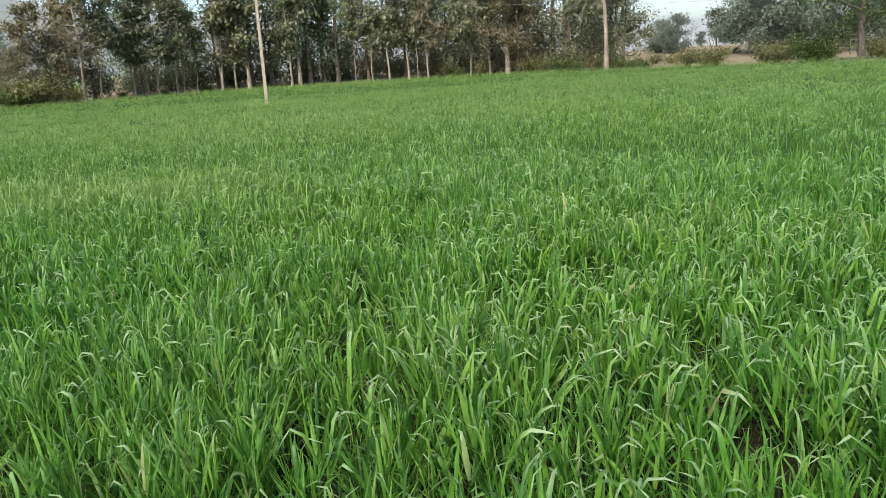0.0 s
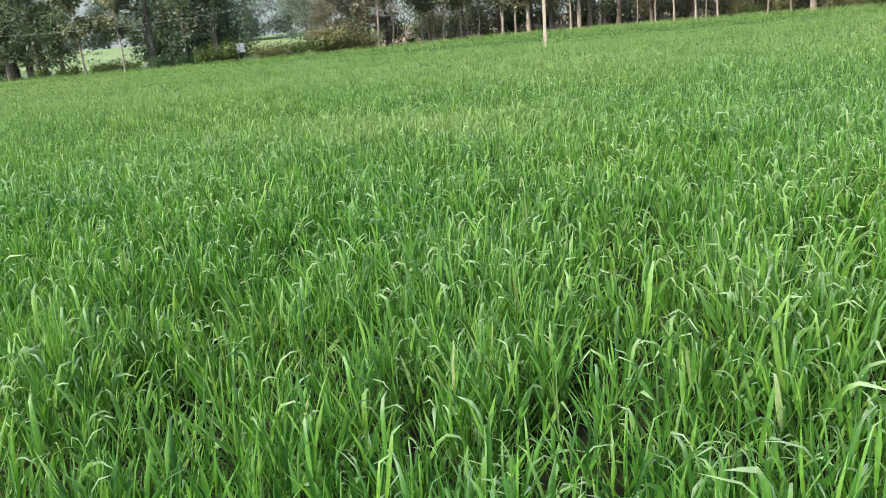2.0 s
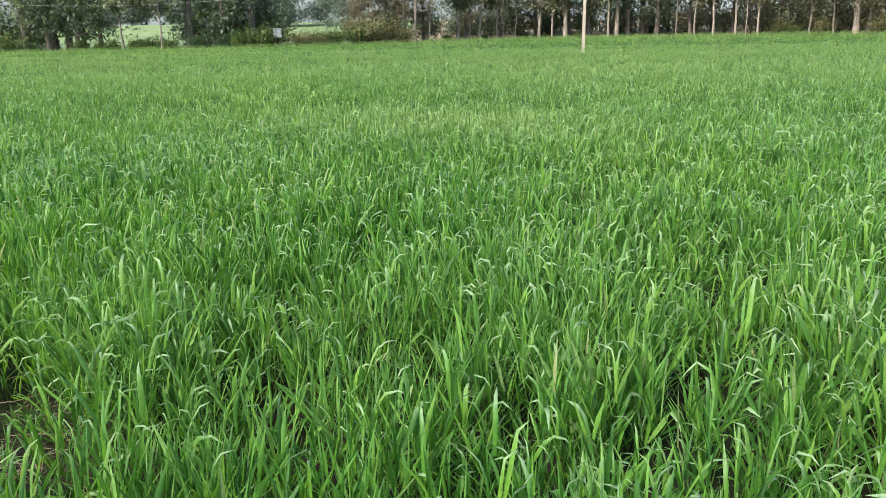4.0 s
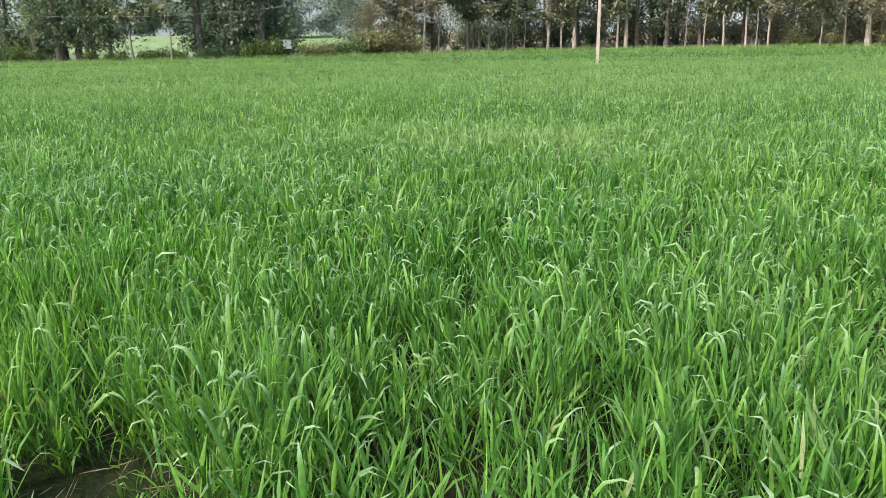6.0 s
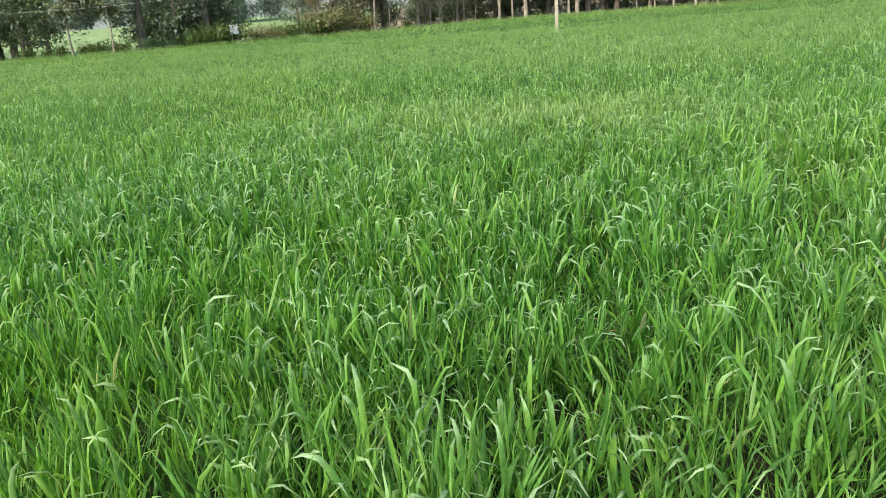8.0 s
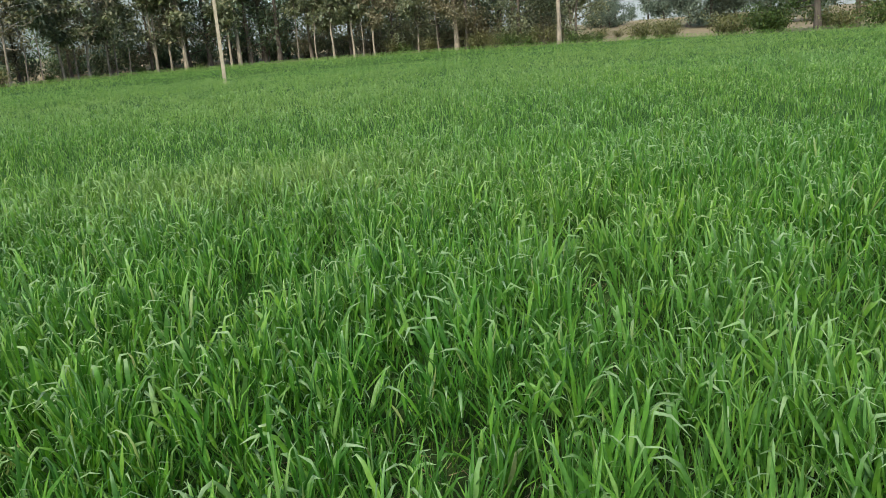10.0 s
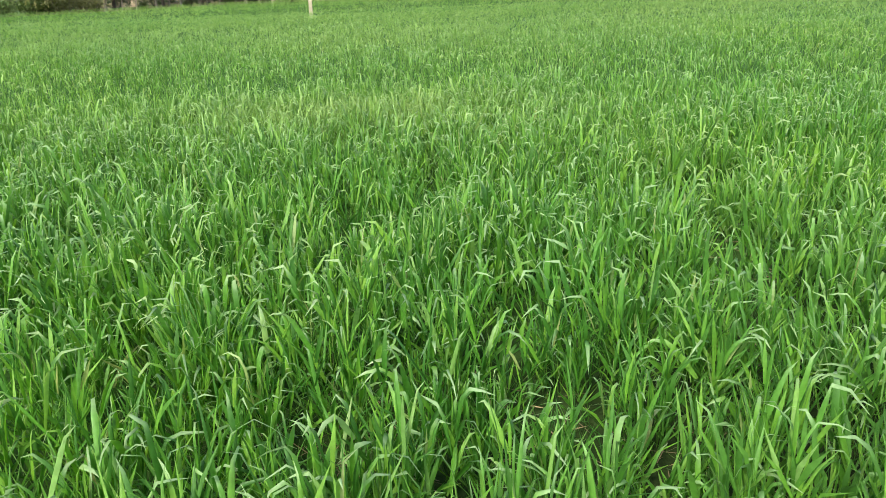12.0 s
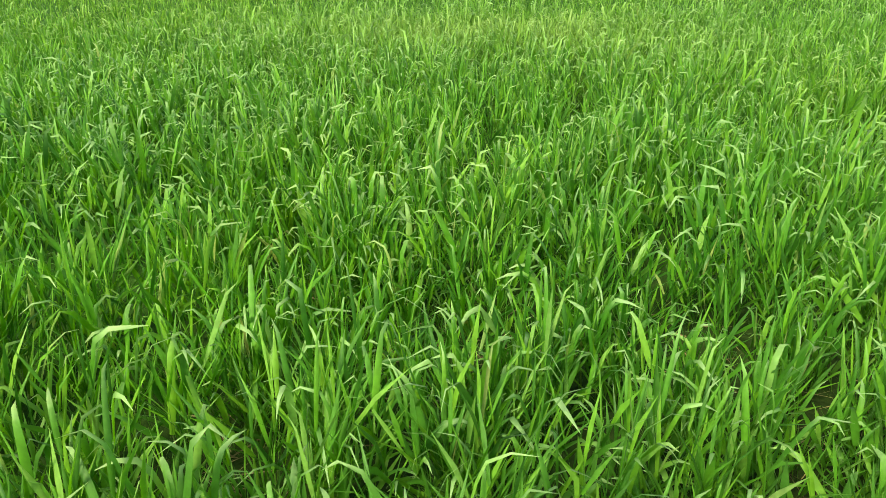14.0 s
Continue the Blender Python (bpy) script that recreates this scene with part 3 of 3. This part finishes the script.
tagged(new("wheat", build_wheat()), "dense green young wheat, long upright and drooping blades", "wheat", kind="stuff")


def build_straw():
    """Dry stalks lying on the soil in the thin places."""
    rng = np.random.default_rng(21)
    xs, ys = [], []
    for hx, hy, r, deep in HOLLOWS:
        k = int(110 * deep)
        xs.append(rng.normal(hx, r * 1.1, k))
        ys.append(rng.normal(hy, r * 1.1, k))
    x, y = np.concatenate(xs), np.concatenate(ys)
    n = len(x)
    out = blades(rng, x, y, np.ones(n), np.zeros(n), rng.uniform(0.012, 0.05, n), rng.uniform(0.05, 0.17, n), rng.uniform(0.002, 0.005, n), rng.uniform(1.4, 1.6, n), rng.uniform(-0.1, 0.15, n), np.full(n, 2.0), 3, False)
    return quads_mesh("straw", out[0], out[1], STRAW)


tagged(new("straw", build_straw()), "dry yellow straw bits lying on bare soil", "straw", kind="stuff")


# ---- the pole and its wires ----
def box_piece(w0, d0, w1, d1, z0, z1, bevel=0.012):
    bm = bmesh.new()
    ring = []
    for z, w, d in ((z0, w0, d0), (z1, w1, d1)):
        ring.append([bm.verts.new((sx * w / 2, sy * d / 2, z)) for sx, sy in ((-1, -1), (1, -1), (1, 1), (-1, 1))])
    bm.faces.new(ring[0][::-1])
    bm.faces.new(ring[1])
    for k in range(4):
        bm.faces.new((ring[0][k], ring[0][(k + 1) % 4], ring[1][(k + 1) % 4], ring[1][k]))
    bmesh.ops.bevel(bm, geom=bm.edges[:], offset=bevel, segments=2, affect="EDGES")
    return bm


def part(name, bm, material, parent, label=""):
    me = bpy.data.meshes.new(name)
    bm.to_mesh(me)
    bm.free()
    me.materials.append(material)
    return child(name, me, parent, label)


def build_pole(height):
    root = tagged(new("utility_pole"), "slender pale concrete pole standing in the wheat", "utility pole", group="poles of the power line")
    part("shaft", box_piece(0.21, 0.17, 0.15, 0.12, -0.6, height, 0.02), CONCRETE, root)
    for z in (height - 0.25, height - 2.0):
        v, f = joined([tube([(0, 0.06, z - 0.05), (0, -0.20, z - 0.05)], [0.012, 0.012], 6)])
        bracket = child("bracket", mesh_of("bracket", v, f, RUST), root, "rusty steel bracket")
        v, f = tube([(0, -0.17, z - 0.05), (0, -0.17, z - 0.01), (0, -0.17, z + 0.02), (0, -0.17, z + 0.05)], [0.03, 0.045, 0.03, 0.038], 10)
        child("insulator", mesh_of("insulator", v, f, CERAMIC, True), bracket, "brown ceramic insulator")
    return root


POLE_H = 8.9
pole = build_pole(POLE_H)
pole.matrix_basis = pose(0.0, 50.0, float(ground_height(0.0, 50.0)), 0, 0.4, 4)
copy_thing(pole, pose(-60.0, 46.0, 0, 0, -0.8, 8))
copy_thing(pole, pose(60.0, 50.0, 0, 0, 0.4, 0))


def wire(a, b, sag, label):
    a, b = Vector(a), Vector(b)
    line = [a.lerp(b, i / 40) - Vector((0, 0, 4 * sag * (i / 40) * (1 - i / 40))) for i in range(41)]
    v, f = tube(line, [0.0075] * 41, 5)
    return tagged(new("overhead_wire", mesh_of("overhead_wire", v, f, WIRE, True)), label, "wire", group="wires of the power line")


wire((0, 49.8, 6.65), (-60.0, 45.8, 6.9), 3.45, "lower sagging bare wire between the poles")
wire((0, 49.8, 8.4), (-60.0, 45.8, 8.65), 2.7, "upper sagging bare wire between the poles")
wire((0, 49.8, 6.65), (60.0, 49.8, 6.9), 2.1, "lower sagging bare wire between the poles")
wire((0, 49.9, 6.55), (-26.0, 78.0, 3.3), 0.32, "service wire dropping from the pole to the trees")


# ---- the trees round the field ----
def spot(bearing, distance, ox=0.0, oy=0.0):
    a = radians(bearing)
    return ox - math.sin(a) * distance, oy + math.cos(a) * distance


rnd = random.Random(5)
FRONT = "slender pale-trunked tree with large dusty olive leaves"
teaks = [
    tree(101, 14.5, 4.4, 6.0, 0.135, BARK_PALE, LEAF_TEAK, 76, 30, 0.50, 0.33, FRONT, bend=0.22, spread=0.50),
    tree(102, 13.5, 5.0, 5.0, 0.105, BARK_PALE, LEAF_TEAK, 64, 30, 0.50, 0.33, FRONT, bend=0.38, spread=0.46),
    tree(103, 16.0, 4.9, 6.4, 0.19, BARK_PALE, LEAF_TEAK, 84, 30, 0.52, 0.34, FRONT, bend=0.22, spread=0.54),
    tree(104, 14.0, 4.2, 6.2, 0.13, BARK_PALE, LEAF_RUST, 76, 30, 0.50, 0.33, "pale-trunked tree with drying yellow-brown leaves", bend=0.50, spread=0.50),
    tree(105, 14.5, 4.2, 6.4, 0.17, BARK_PALE, LEAF_TEAK, 80, 30, 0.50, 0.33, "two-stemmed pale tree with large dusty olive leaves", stems=2, bend=0.28, spread=0.50),
    tree(106, 12.0, 5.2, 3.8, 0.085, BARK_PALE, LEAF_TEAK, 46, 28, 0.46, 0.30, "thin pale sapling tree with dusty olive leaves", bend=0.28, spread=0.45),
    tree(107, 17.0, 4.4, 7.6, 0.33, BARK_PALE, LEAF_RUST, 92, 30, 0.50, 0.32, "thick-trunked pale tree with brownish hanging leaves", bend=0.25, spread=0.58),
    tree(108, 14.0, 3.4, 6.8, 0.14, BARK_PALE, LEAF_RUST, 56, 16, 0.46, 0.30, "half-bare tree with pale twigs and a few dry leaves", bend=0.35, spread=0.50, limbs=44),
]
denses = [
    tree(201, 15.0, 1.2, 9.0, 0.27, BARK_BROWN, LEAF_DARK, 98, 28, 0.40, 0.25, "dense dark green tree in the shade of the wood", spread=0.95),
    tree(202, 17.0, 1.8, 9.6, 0.32, BARK_BROWN, LEAF_DARK, 98, 28, 0.40, 0.25, "dense dark green tree in the shade of the wood", spread=1.0),
    tree(203, 14.0, 0.9, 8.4, 0.24, BARK_BROWN, LEAF_TEAK, 94, 28, 0.41, 0.26, "dense olive green tree behind the front trunks", spread=0.95),
    tree(204, 16.5, 2.2, 9.0, 0.27, BARK_BROWN, LEAF_RUST, 94, 28, 0.41, 0.26, "dense tree with drying brown-green leaves", spread=0.95),
]
D5 = tree(205, 13.0, 1.9, 10.0, 0.30, BARK_BROWN, LEAF_BUSH, 130, 40, 0.30, 0.18, "broad dark green tree with a stout trunk at the field's edge", spread=0.85)
F3 = tree(213, 12.5, 0.9, 10.5, 0.28, BARK_BROWN, LEAF_HAZED, 150, 38, 0.46, 0.28, "full grey-green tree beyond the open ground", spread=0.95)
far_kinds = [
    tree(211, 12.0, 1.0, 9.0, 0.25, BARK_BROWN, LEAF_HAZED, 76, 22, 0.85, 0.55, "rounded green tree far over the fields", spread=1.0),
    tree(212, 10.0, 1.0, 10.0, 0.25, BARK_BROWN, LEAF_HAZED, 76, 22, 0.85, 0.55, "broad green tree far over the fields", spread=1.0),
]
bushes = [
    bush(301, 1.9, 3.0, LEAF_BUSH, 60, 18, 0.20, 0.12, "leafy green bush at the field's edge"),
    bush(302, 1.7, 3.2, LEAF_DRY, 60, 18, 0.19, 0.11, "half-dry brown-green bush at the field's edge"),
    bush(303, 2.9, 4.0, LEAF_BUSH, 84, 20, 0.24, 0.14, "large leafy green bush at the field's edge"),
    bush(304, 1.1, 1.9, LEAF_BUSH, 48, 16, 0.17, 0.10, "low green bush at the field's edge"),
]
B5 = bush(305, 5.2, 8.0, LEAF_DEEP, 168, 34, 0.31, 0.19, "tall spreading green thicket at the field's edge")
thickets = [
    bush(311, 4.4, 6.0, LEAF_DARK, 84, 16, 0.42, 0.25, "dark shaded thicket under the trees"),
    bush(312, 3.6, 5.6, LEAF_DARK, 72, 16, 0.42, 0.25, "dark shaded thicket under the trees"),
]
olive_thickets = [
    bush(313, 4.2, 5.8, LEAF_TEAK, 84, 16, 0.38, 0.23, "olive dusty thicket under the trees"),
    bush(314, 3.4, 5.2, LEAF_RUST, 72, 16, 0.36, 0.22, "brown-green drying thicket under the trees"),
]
placed = set()


def stand(kind, bearing, behind, scale=1.0, tall=1.0):
    """Sets a tree or bush so many metres behind the crop's edge, seen from the start under that bearing (to the left)."""
    x, y = spot(bearing, edge_at(bearing) + behind)
    m = pose(x, y, float(ground_height(x, y)), 0, 0, rnd.uniform(0, 360)) @ Matrix.Diagonal((scale, scale, scale * tall, 1))
    if kind.name in placed:
        return copy_thing(kind, m)
    placed.add(kind.name)
    kind.matrix_basis = m
    return kind


T1, T2, T3, T4, T5, T6, T7, T8 = teaks
D1, D2, D3, D4 = denses
B1, B2, B3, B4 = bushes
F1, F2 = far_kinds
# the trunks along the edge of the wood
for b, k, s in [(11.9, T8, 1.05), (10.87, T6, 1.0), (7.2, T8, 0.95), (10.0, T6, 0.85), (8.73, T1, 1.05), (7.88, T2, 0.9), (5.95, T1, 0.85), (5.47, T6, 1.0), (4.64, T6, 0.9), (2.92, T5, 1.05), (1.98, T4, 0.95), (1.04, T3, 1.25),
                (-1.95, T1, 0.95), (-2.55, T3, 1.0), (-6.56, T6, 1.0), (-7.79, T2, 0.95), (-9.03, T1, 1.0), (-10.45, T1, 1.0), (-11.11, T6, 0.8), (-11.86, T4, 0.9), (-14.98, T2, 1.0), (-16.42, T6, 1.1), (-17.75, T7, 0.95), (-18.45, D4, 0.8), (-24.75, T3, 0.95)]:
    stand(k, b, 0.4 + rnd.uniform(0, 1.0), s, rnd.uniform(0.88, 1.16))
# rows of the wood behind them
for row, (back, step) in enumerate([(6.0, 4.8), (14.0, 5.6)]):
    b = 11.3 if row == 0 else 8.5
    while b > -26.3:
        d = edge_at(b) + back
        kinds = ([D1, D2, D3, D2, D1, D4] if b > -5.5 else [D3, D4, D3, D2]) if row else ([T3, D4, D3, D3, T5, D3] if b < -5.0 else ([D1, T4, D3, D2, D4, D4] if b < 8.0 else [T4, T8, D4, T8]))
        stand(rnd.choice(kinds), b, back + rnd.uniform(-1.6, 1.6), rnd.uniform(0.8, 1.05))
        b -= math.degrees(step / d) * rnd.uniform(0.85, 1.2)
# shaded thickets under the wood
for back, step in ((9.0, 4.2), (19.0, 4.8)):
    b = 11.0 if back < 10 else 7.5
    while b > -26.0:
        stand(rnd.choice(thickets if b > -5.5 else olive_thickets), b, back + rnd.uniform(-1.5, 1.5), rnd.uniform(0.8, 1.15))
        b -= math.degrees(step / (edge_at(b) + back)) * rnd.uniform(0.85, 1.15)
for b, behind, s in ((-3.3, 3.5, 0.95), (-4.3, 5.5, 1.0), (-5.3, 4.0, 0.95), (-0.6, 4.5, 0.9)):
    stand(D2, b, behind, s)
for k, b in enumerate((-12.6, -13.9, -15.3, -16.7, -18.1, -19.6, -21.0, -22.4, -23.9)):
    stand((D2, D3, D1)[k % 3], b, 17.0 + rnd.uniform(-2, 2), rnd.uniform(0.9, 1.1))
# undergrowth at the wood's foot
for b, k, s in [(13.2, B2, 1.1), (12.4, B2, 1.0), (9.6, B4, 0.9), (6.8, B4, 0.8), (4.0, B4, 0.9), (0.2, B4, 0.7), (-13.0, B2, 1.0), (-14.0, B4, 1.2), (-15.6, B2, 1.0), (-19.4, B2, 1.1), (-20.5, B2, 0.8), (-21.6, B1, 1.0), (-22.8, B4, 1.2), (-23.8, B2, 1.1), (-25.6, B4, 1.2), (-26.6, B1, 0.6)]:
    stand(k, b, 2.2, s)
# the open ground on the right: low bushes, trees over the fields, a broad tree at its end
for b, behind, k, s in [(-27.4, 1.5, B4, 0.9), (-30.5, 0.9, B2, 0.95), (-31.4, 1.2, B2, 0.95), (-32.3, 0.8, B2, 0.9), (-35.2, 1.0, B2, 0.95), (-36.0, 0.8, B2, 0.85), (-37.8, 1.0, B3, 0.95), (-38.5, 1.4, B3, 0.85), (-42.5, 2.0, B2, 0.8), (-44.5, 1.0, B3, 0.9), (-47.5, 1.0, B1, 1.0), (-50.5, 1.0, B3, 0.9)]:
    stand(k, b, behind, s)
for b, behind, k, s in [(-41.1, 1.6, D5, 0.85), (-43.4, 3.5, D5, 0.8), (-46.5, 4.0, D2, 0.7), (-50.0, 4.0, D1, 0.7), (-26.0, 4.5, D3, 0.72), (-34.3, 50, F3, 0.95), (-35.8, 46, F3, 1.0), (-37.3, 52, F3, 0.95), (-28.6, 62, F3, 0.52), (-29.6, 66, F3, 0.6), (-29.1, 58, F3, 0.42), (-28.2, 64, B5, 0.5), (-29.4, 60, B5, 0.55), (-32.2, 120, F1, 0.75), (-33.2, 110, F2, 0.8), (-31.2, 150, F2, 0.5), (-39.3, 44, F3, 0.75), (-42.0, 46, F3, 0.75)]:
    stand(k, b, behind, s)
for k in range(26):
    stand(rnd.choice([B2, B4, B2]), rnd.uniform(-46, -26.5), rnd.uniform(8, 60), rnd.uniform(0.5, 1.0))
# the left side: dark trees with two pale thin trunks, gaps on a lit field, a green shrub
for b, behind, k, s in [(47.2, 3.0, B5, 1.0), (44.6, 3.0, B5, 1.05), (42.0, 3.0, B5, 1.15), (39.9, 3.0, B5, 0.75), (27.0, 3.0, B5, 0.6), (25.2, 3.2, B5, 0.6), (37.4, 3.4, B5, 0.45), (38.4, 1.5, B1, 1.2), (31.2, 2.5, B4, 1.25), (30.2, 2.5, B4, 1.3), (28.9, 2.0, B4, 1.1), (24.1, 0.5, B1, 1.15), (22.9, 0.2, B1, 1.35), (21.9, 0.6, B1, 1.2), (20.4, 1.5, B2, 0.95), (19.7, 2.2, B1, 0.85), (19.0, 1.5, B2, 0.8), (18.3, 1.8, B1, 0.95), (17.4, 1.5, B1, 1.05), (34.6, 2.4, B4, 1.2), (33.4, 2.2, B4, 1.0), (32.6, 3.5, B4, 1.3), (30.7, 3.0, B4, 1.1), (29.4, 3.2, B4, 1.2), (16.4, 2.0, B1, 1.1), (15.1, 2.0, B2, 1.7), (14.1, 2.0, B2, 1.5), (15.8, 2.6, B1, 1.3)]:
    stand(k, b, behind, s)
for b, behind, k, s in [(48.5, 8, D1, 1.1), (44.5, 16, D2, 0.9), (41.0, 18, D2, 0.9), (39.0, 8, D1, 1.0), (37.7, 7, D2, 1.1), (36.4, 5, D1, 1.1), (35.2, 7, D2, 1.1), (34.3, 12, D1, 1.0), (33.3, 5.0, D1, 0.9), (27.6, 6, D2, 1.1), (26.5, 10, D1, 1.1), (25.5, 4.5, D1, 1.1), (24.4, 9, D2, 1.1), (23.4, 5.5, D2, 1.1), (22.3, 8, D1, 1.0), (34.7, 4.0, D1, 0.9), (36.0, 9.0, D2, 0.95), (15.7, 4.5, D4, 0.55), (14.8, 5, T4, 0.75), (13.9, 6, D4, 0.7), (13.0, 6, T4, 0.95), (12.5, 9, D4, 0.85)]:
    stand(k, b, behind, s)
for b, k, s in [(31.95, T2, 1.05), (29.55, T2, 1.0)]:
    stand(k, b, 1.5, s)
for b, behind in [(39.5, 10), (38.0, 13), (36.9, 10), (27.6, 10), (26.6, 12), (25.4, 10), (24.2, 12), (23.0, 12), (21.9, 13), (43.0, 12), (45.5, 11), (47.5, 11), (14.4, 10)]:
    stand(rnd.choice(thickets), b, behind, rnd.uniform(0.9, 1.15))
# the next trees, far over the fields
b = 60.0
while b > -62.0:
    if not (-32.5 < b < -26.5) and not (-25.0 < b < 12.5):
        stand(rnd.choice(far_kinds), b, rnd.uniform(90, 150), rnd.uniform(0.8, 1.2))
    b -= rnd.uniform(1.3, 3.2)
# the trees beyond the open ground, between the front trunks
for b, behind, s in ((16.9, 40, 0.85), (18.0, 64, 1.1), (20.9, 60, 0.95), (27.2, 78, 0.85), (30.2, 92, 0.9), (33.0, 88, 1.0)):
    stand(F3, b, behind, s)


# ---- the pump's switch cabinet at the edge ----
def switch_cabinet():
    root = tagged(new("switch_cabinet"), "greyed white metal switch cabinet on short legs", "cabinet")
    for lx in (-0.28, 0.28):
        part("leg", box_piece(0.07, 0.07, 0.07, 0.07, -0.2, 0.92, 0.006), RUST, root, "rusty steel leg").location = (lx, 0, 0)
    cab = part("housing", box_piece(0.86, 0.50, 0.74, 0.44, 0.90, 1.72, 0.03), WHITE_METAL, root)
    part("lid", box_piece(0.84, 0.56, 0.78, 0.50, 1.715, 1.77, 0.012), WHITE_METAL, cab)
    part("door", box_piece(0.62, 0.016, 0.58, 0.016, 1.00, 1.62, 0.005), WHITE_METAL, cab).location = (0, -0.243, 0)
    return root


bx, by = spot(21.35, edge_at(21.35) - 1.2)
switch_cabinet().matrix_basis = pose(bx - 0.6, by + 0.1, 0, 0, 0, 18)


# ---- a dead sapling among the bushes, and white houses on the far ridge ----
def dead_sapling():
    root = tagged(new("dead_sapling"), "small leafless forked sapling between dry bushes", "dead tree")
    v, f = tube([(0, 0, -0.1), (0.03, 0, 0.8), (-0.02, 0, 1.5)], [0.075, 0.06, 0.05], 7)
    child("stem", mesh_of("stem", v, f, BARK_BROWN, True), root)
    for a, b in (((-0.42, 0.1, 2.35), 0.035), ((0.35, -0.05, 2.2), 0.03), ((0.9, 0.1, 2.05), 0.025)):
        v, f = tube([(-0.02, 0, 1.4), (a[0] * 0.45, a[1], 1.4 + (a[2] - 1.4) * 0.6), a], [b, b * 0.8, b * 0.4], 6)
        child("branch", mesh_of("branch", v, f, BARK_BROWN, True), root)
    return root


sx, sy = spot(-31.9, edge_at(-31.9) + 3.0)
dead_sapling().matrix_basis = pose(sx, sy, 0, 0, 0, 30)


def far_house(wide, deep, high):
    root = tagged(new("house"), "white flat-roofed house far off on the hazy ridge", "house", group="houses on the ridge")
    part("wall", box_piece(wide, deep, wide, deep, -8.0, high, 0.1), WHITEWASH, root)
    part("roof", box_piece(wide + 0.8, deep + 0.8, wide + 0.8, deep + 0.8, high + 0.01, high + 0.6, 0.1), WHITEWASH, root, "flat pale roof slab")
    for k in range(3):
        part("window", box_piece(1.6, 0.12, 1.6, 0.12, high * 0.45, high * 0.72, 0.02), GLASS_DARK, root, "dark window").location = ((k - 1) * wide * 0.3, -deep / 2 - 0.04, 0)
    return root


for b, up, wide, high in ((-30.25, 46.0, 9.0, 6.0), (-30.7, 47.0, 11.0, 6.5), (-31.2, 44.0, 7.0, 5.0)):
    x, y = spot(b, 1655.0)
    far_house(wide, 9.0, high).matrix_basis = pose(x, y, up, 0, 0, b)
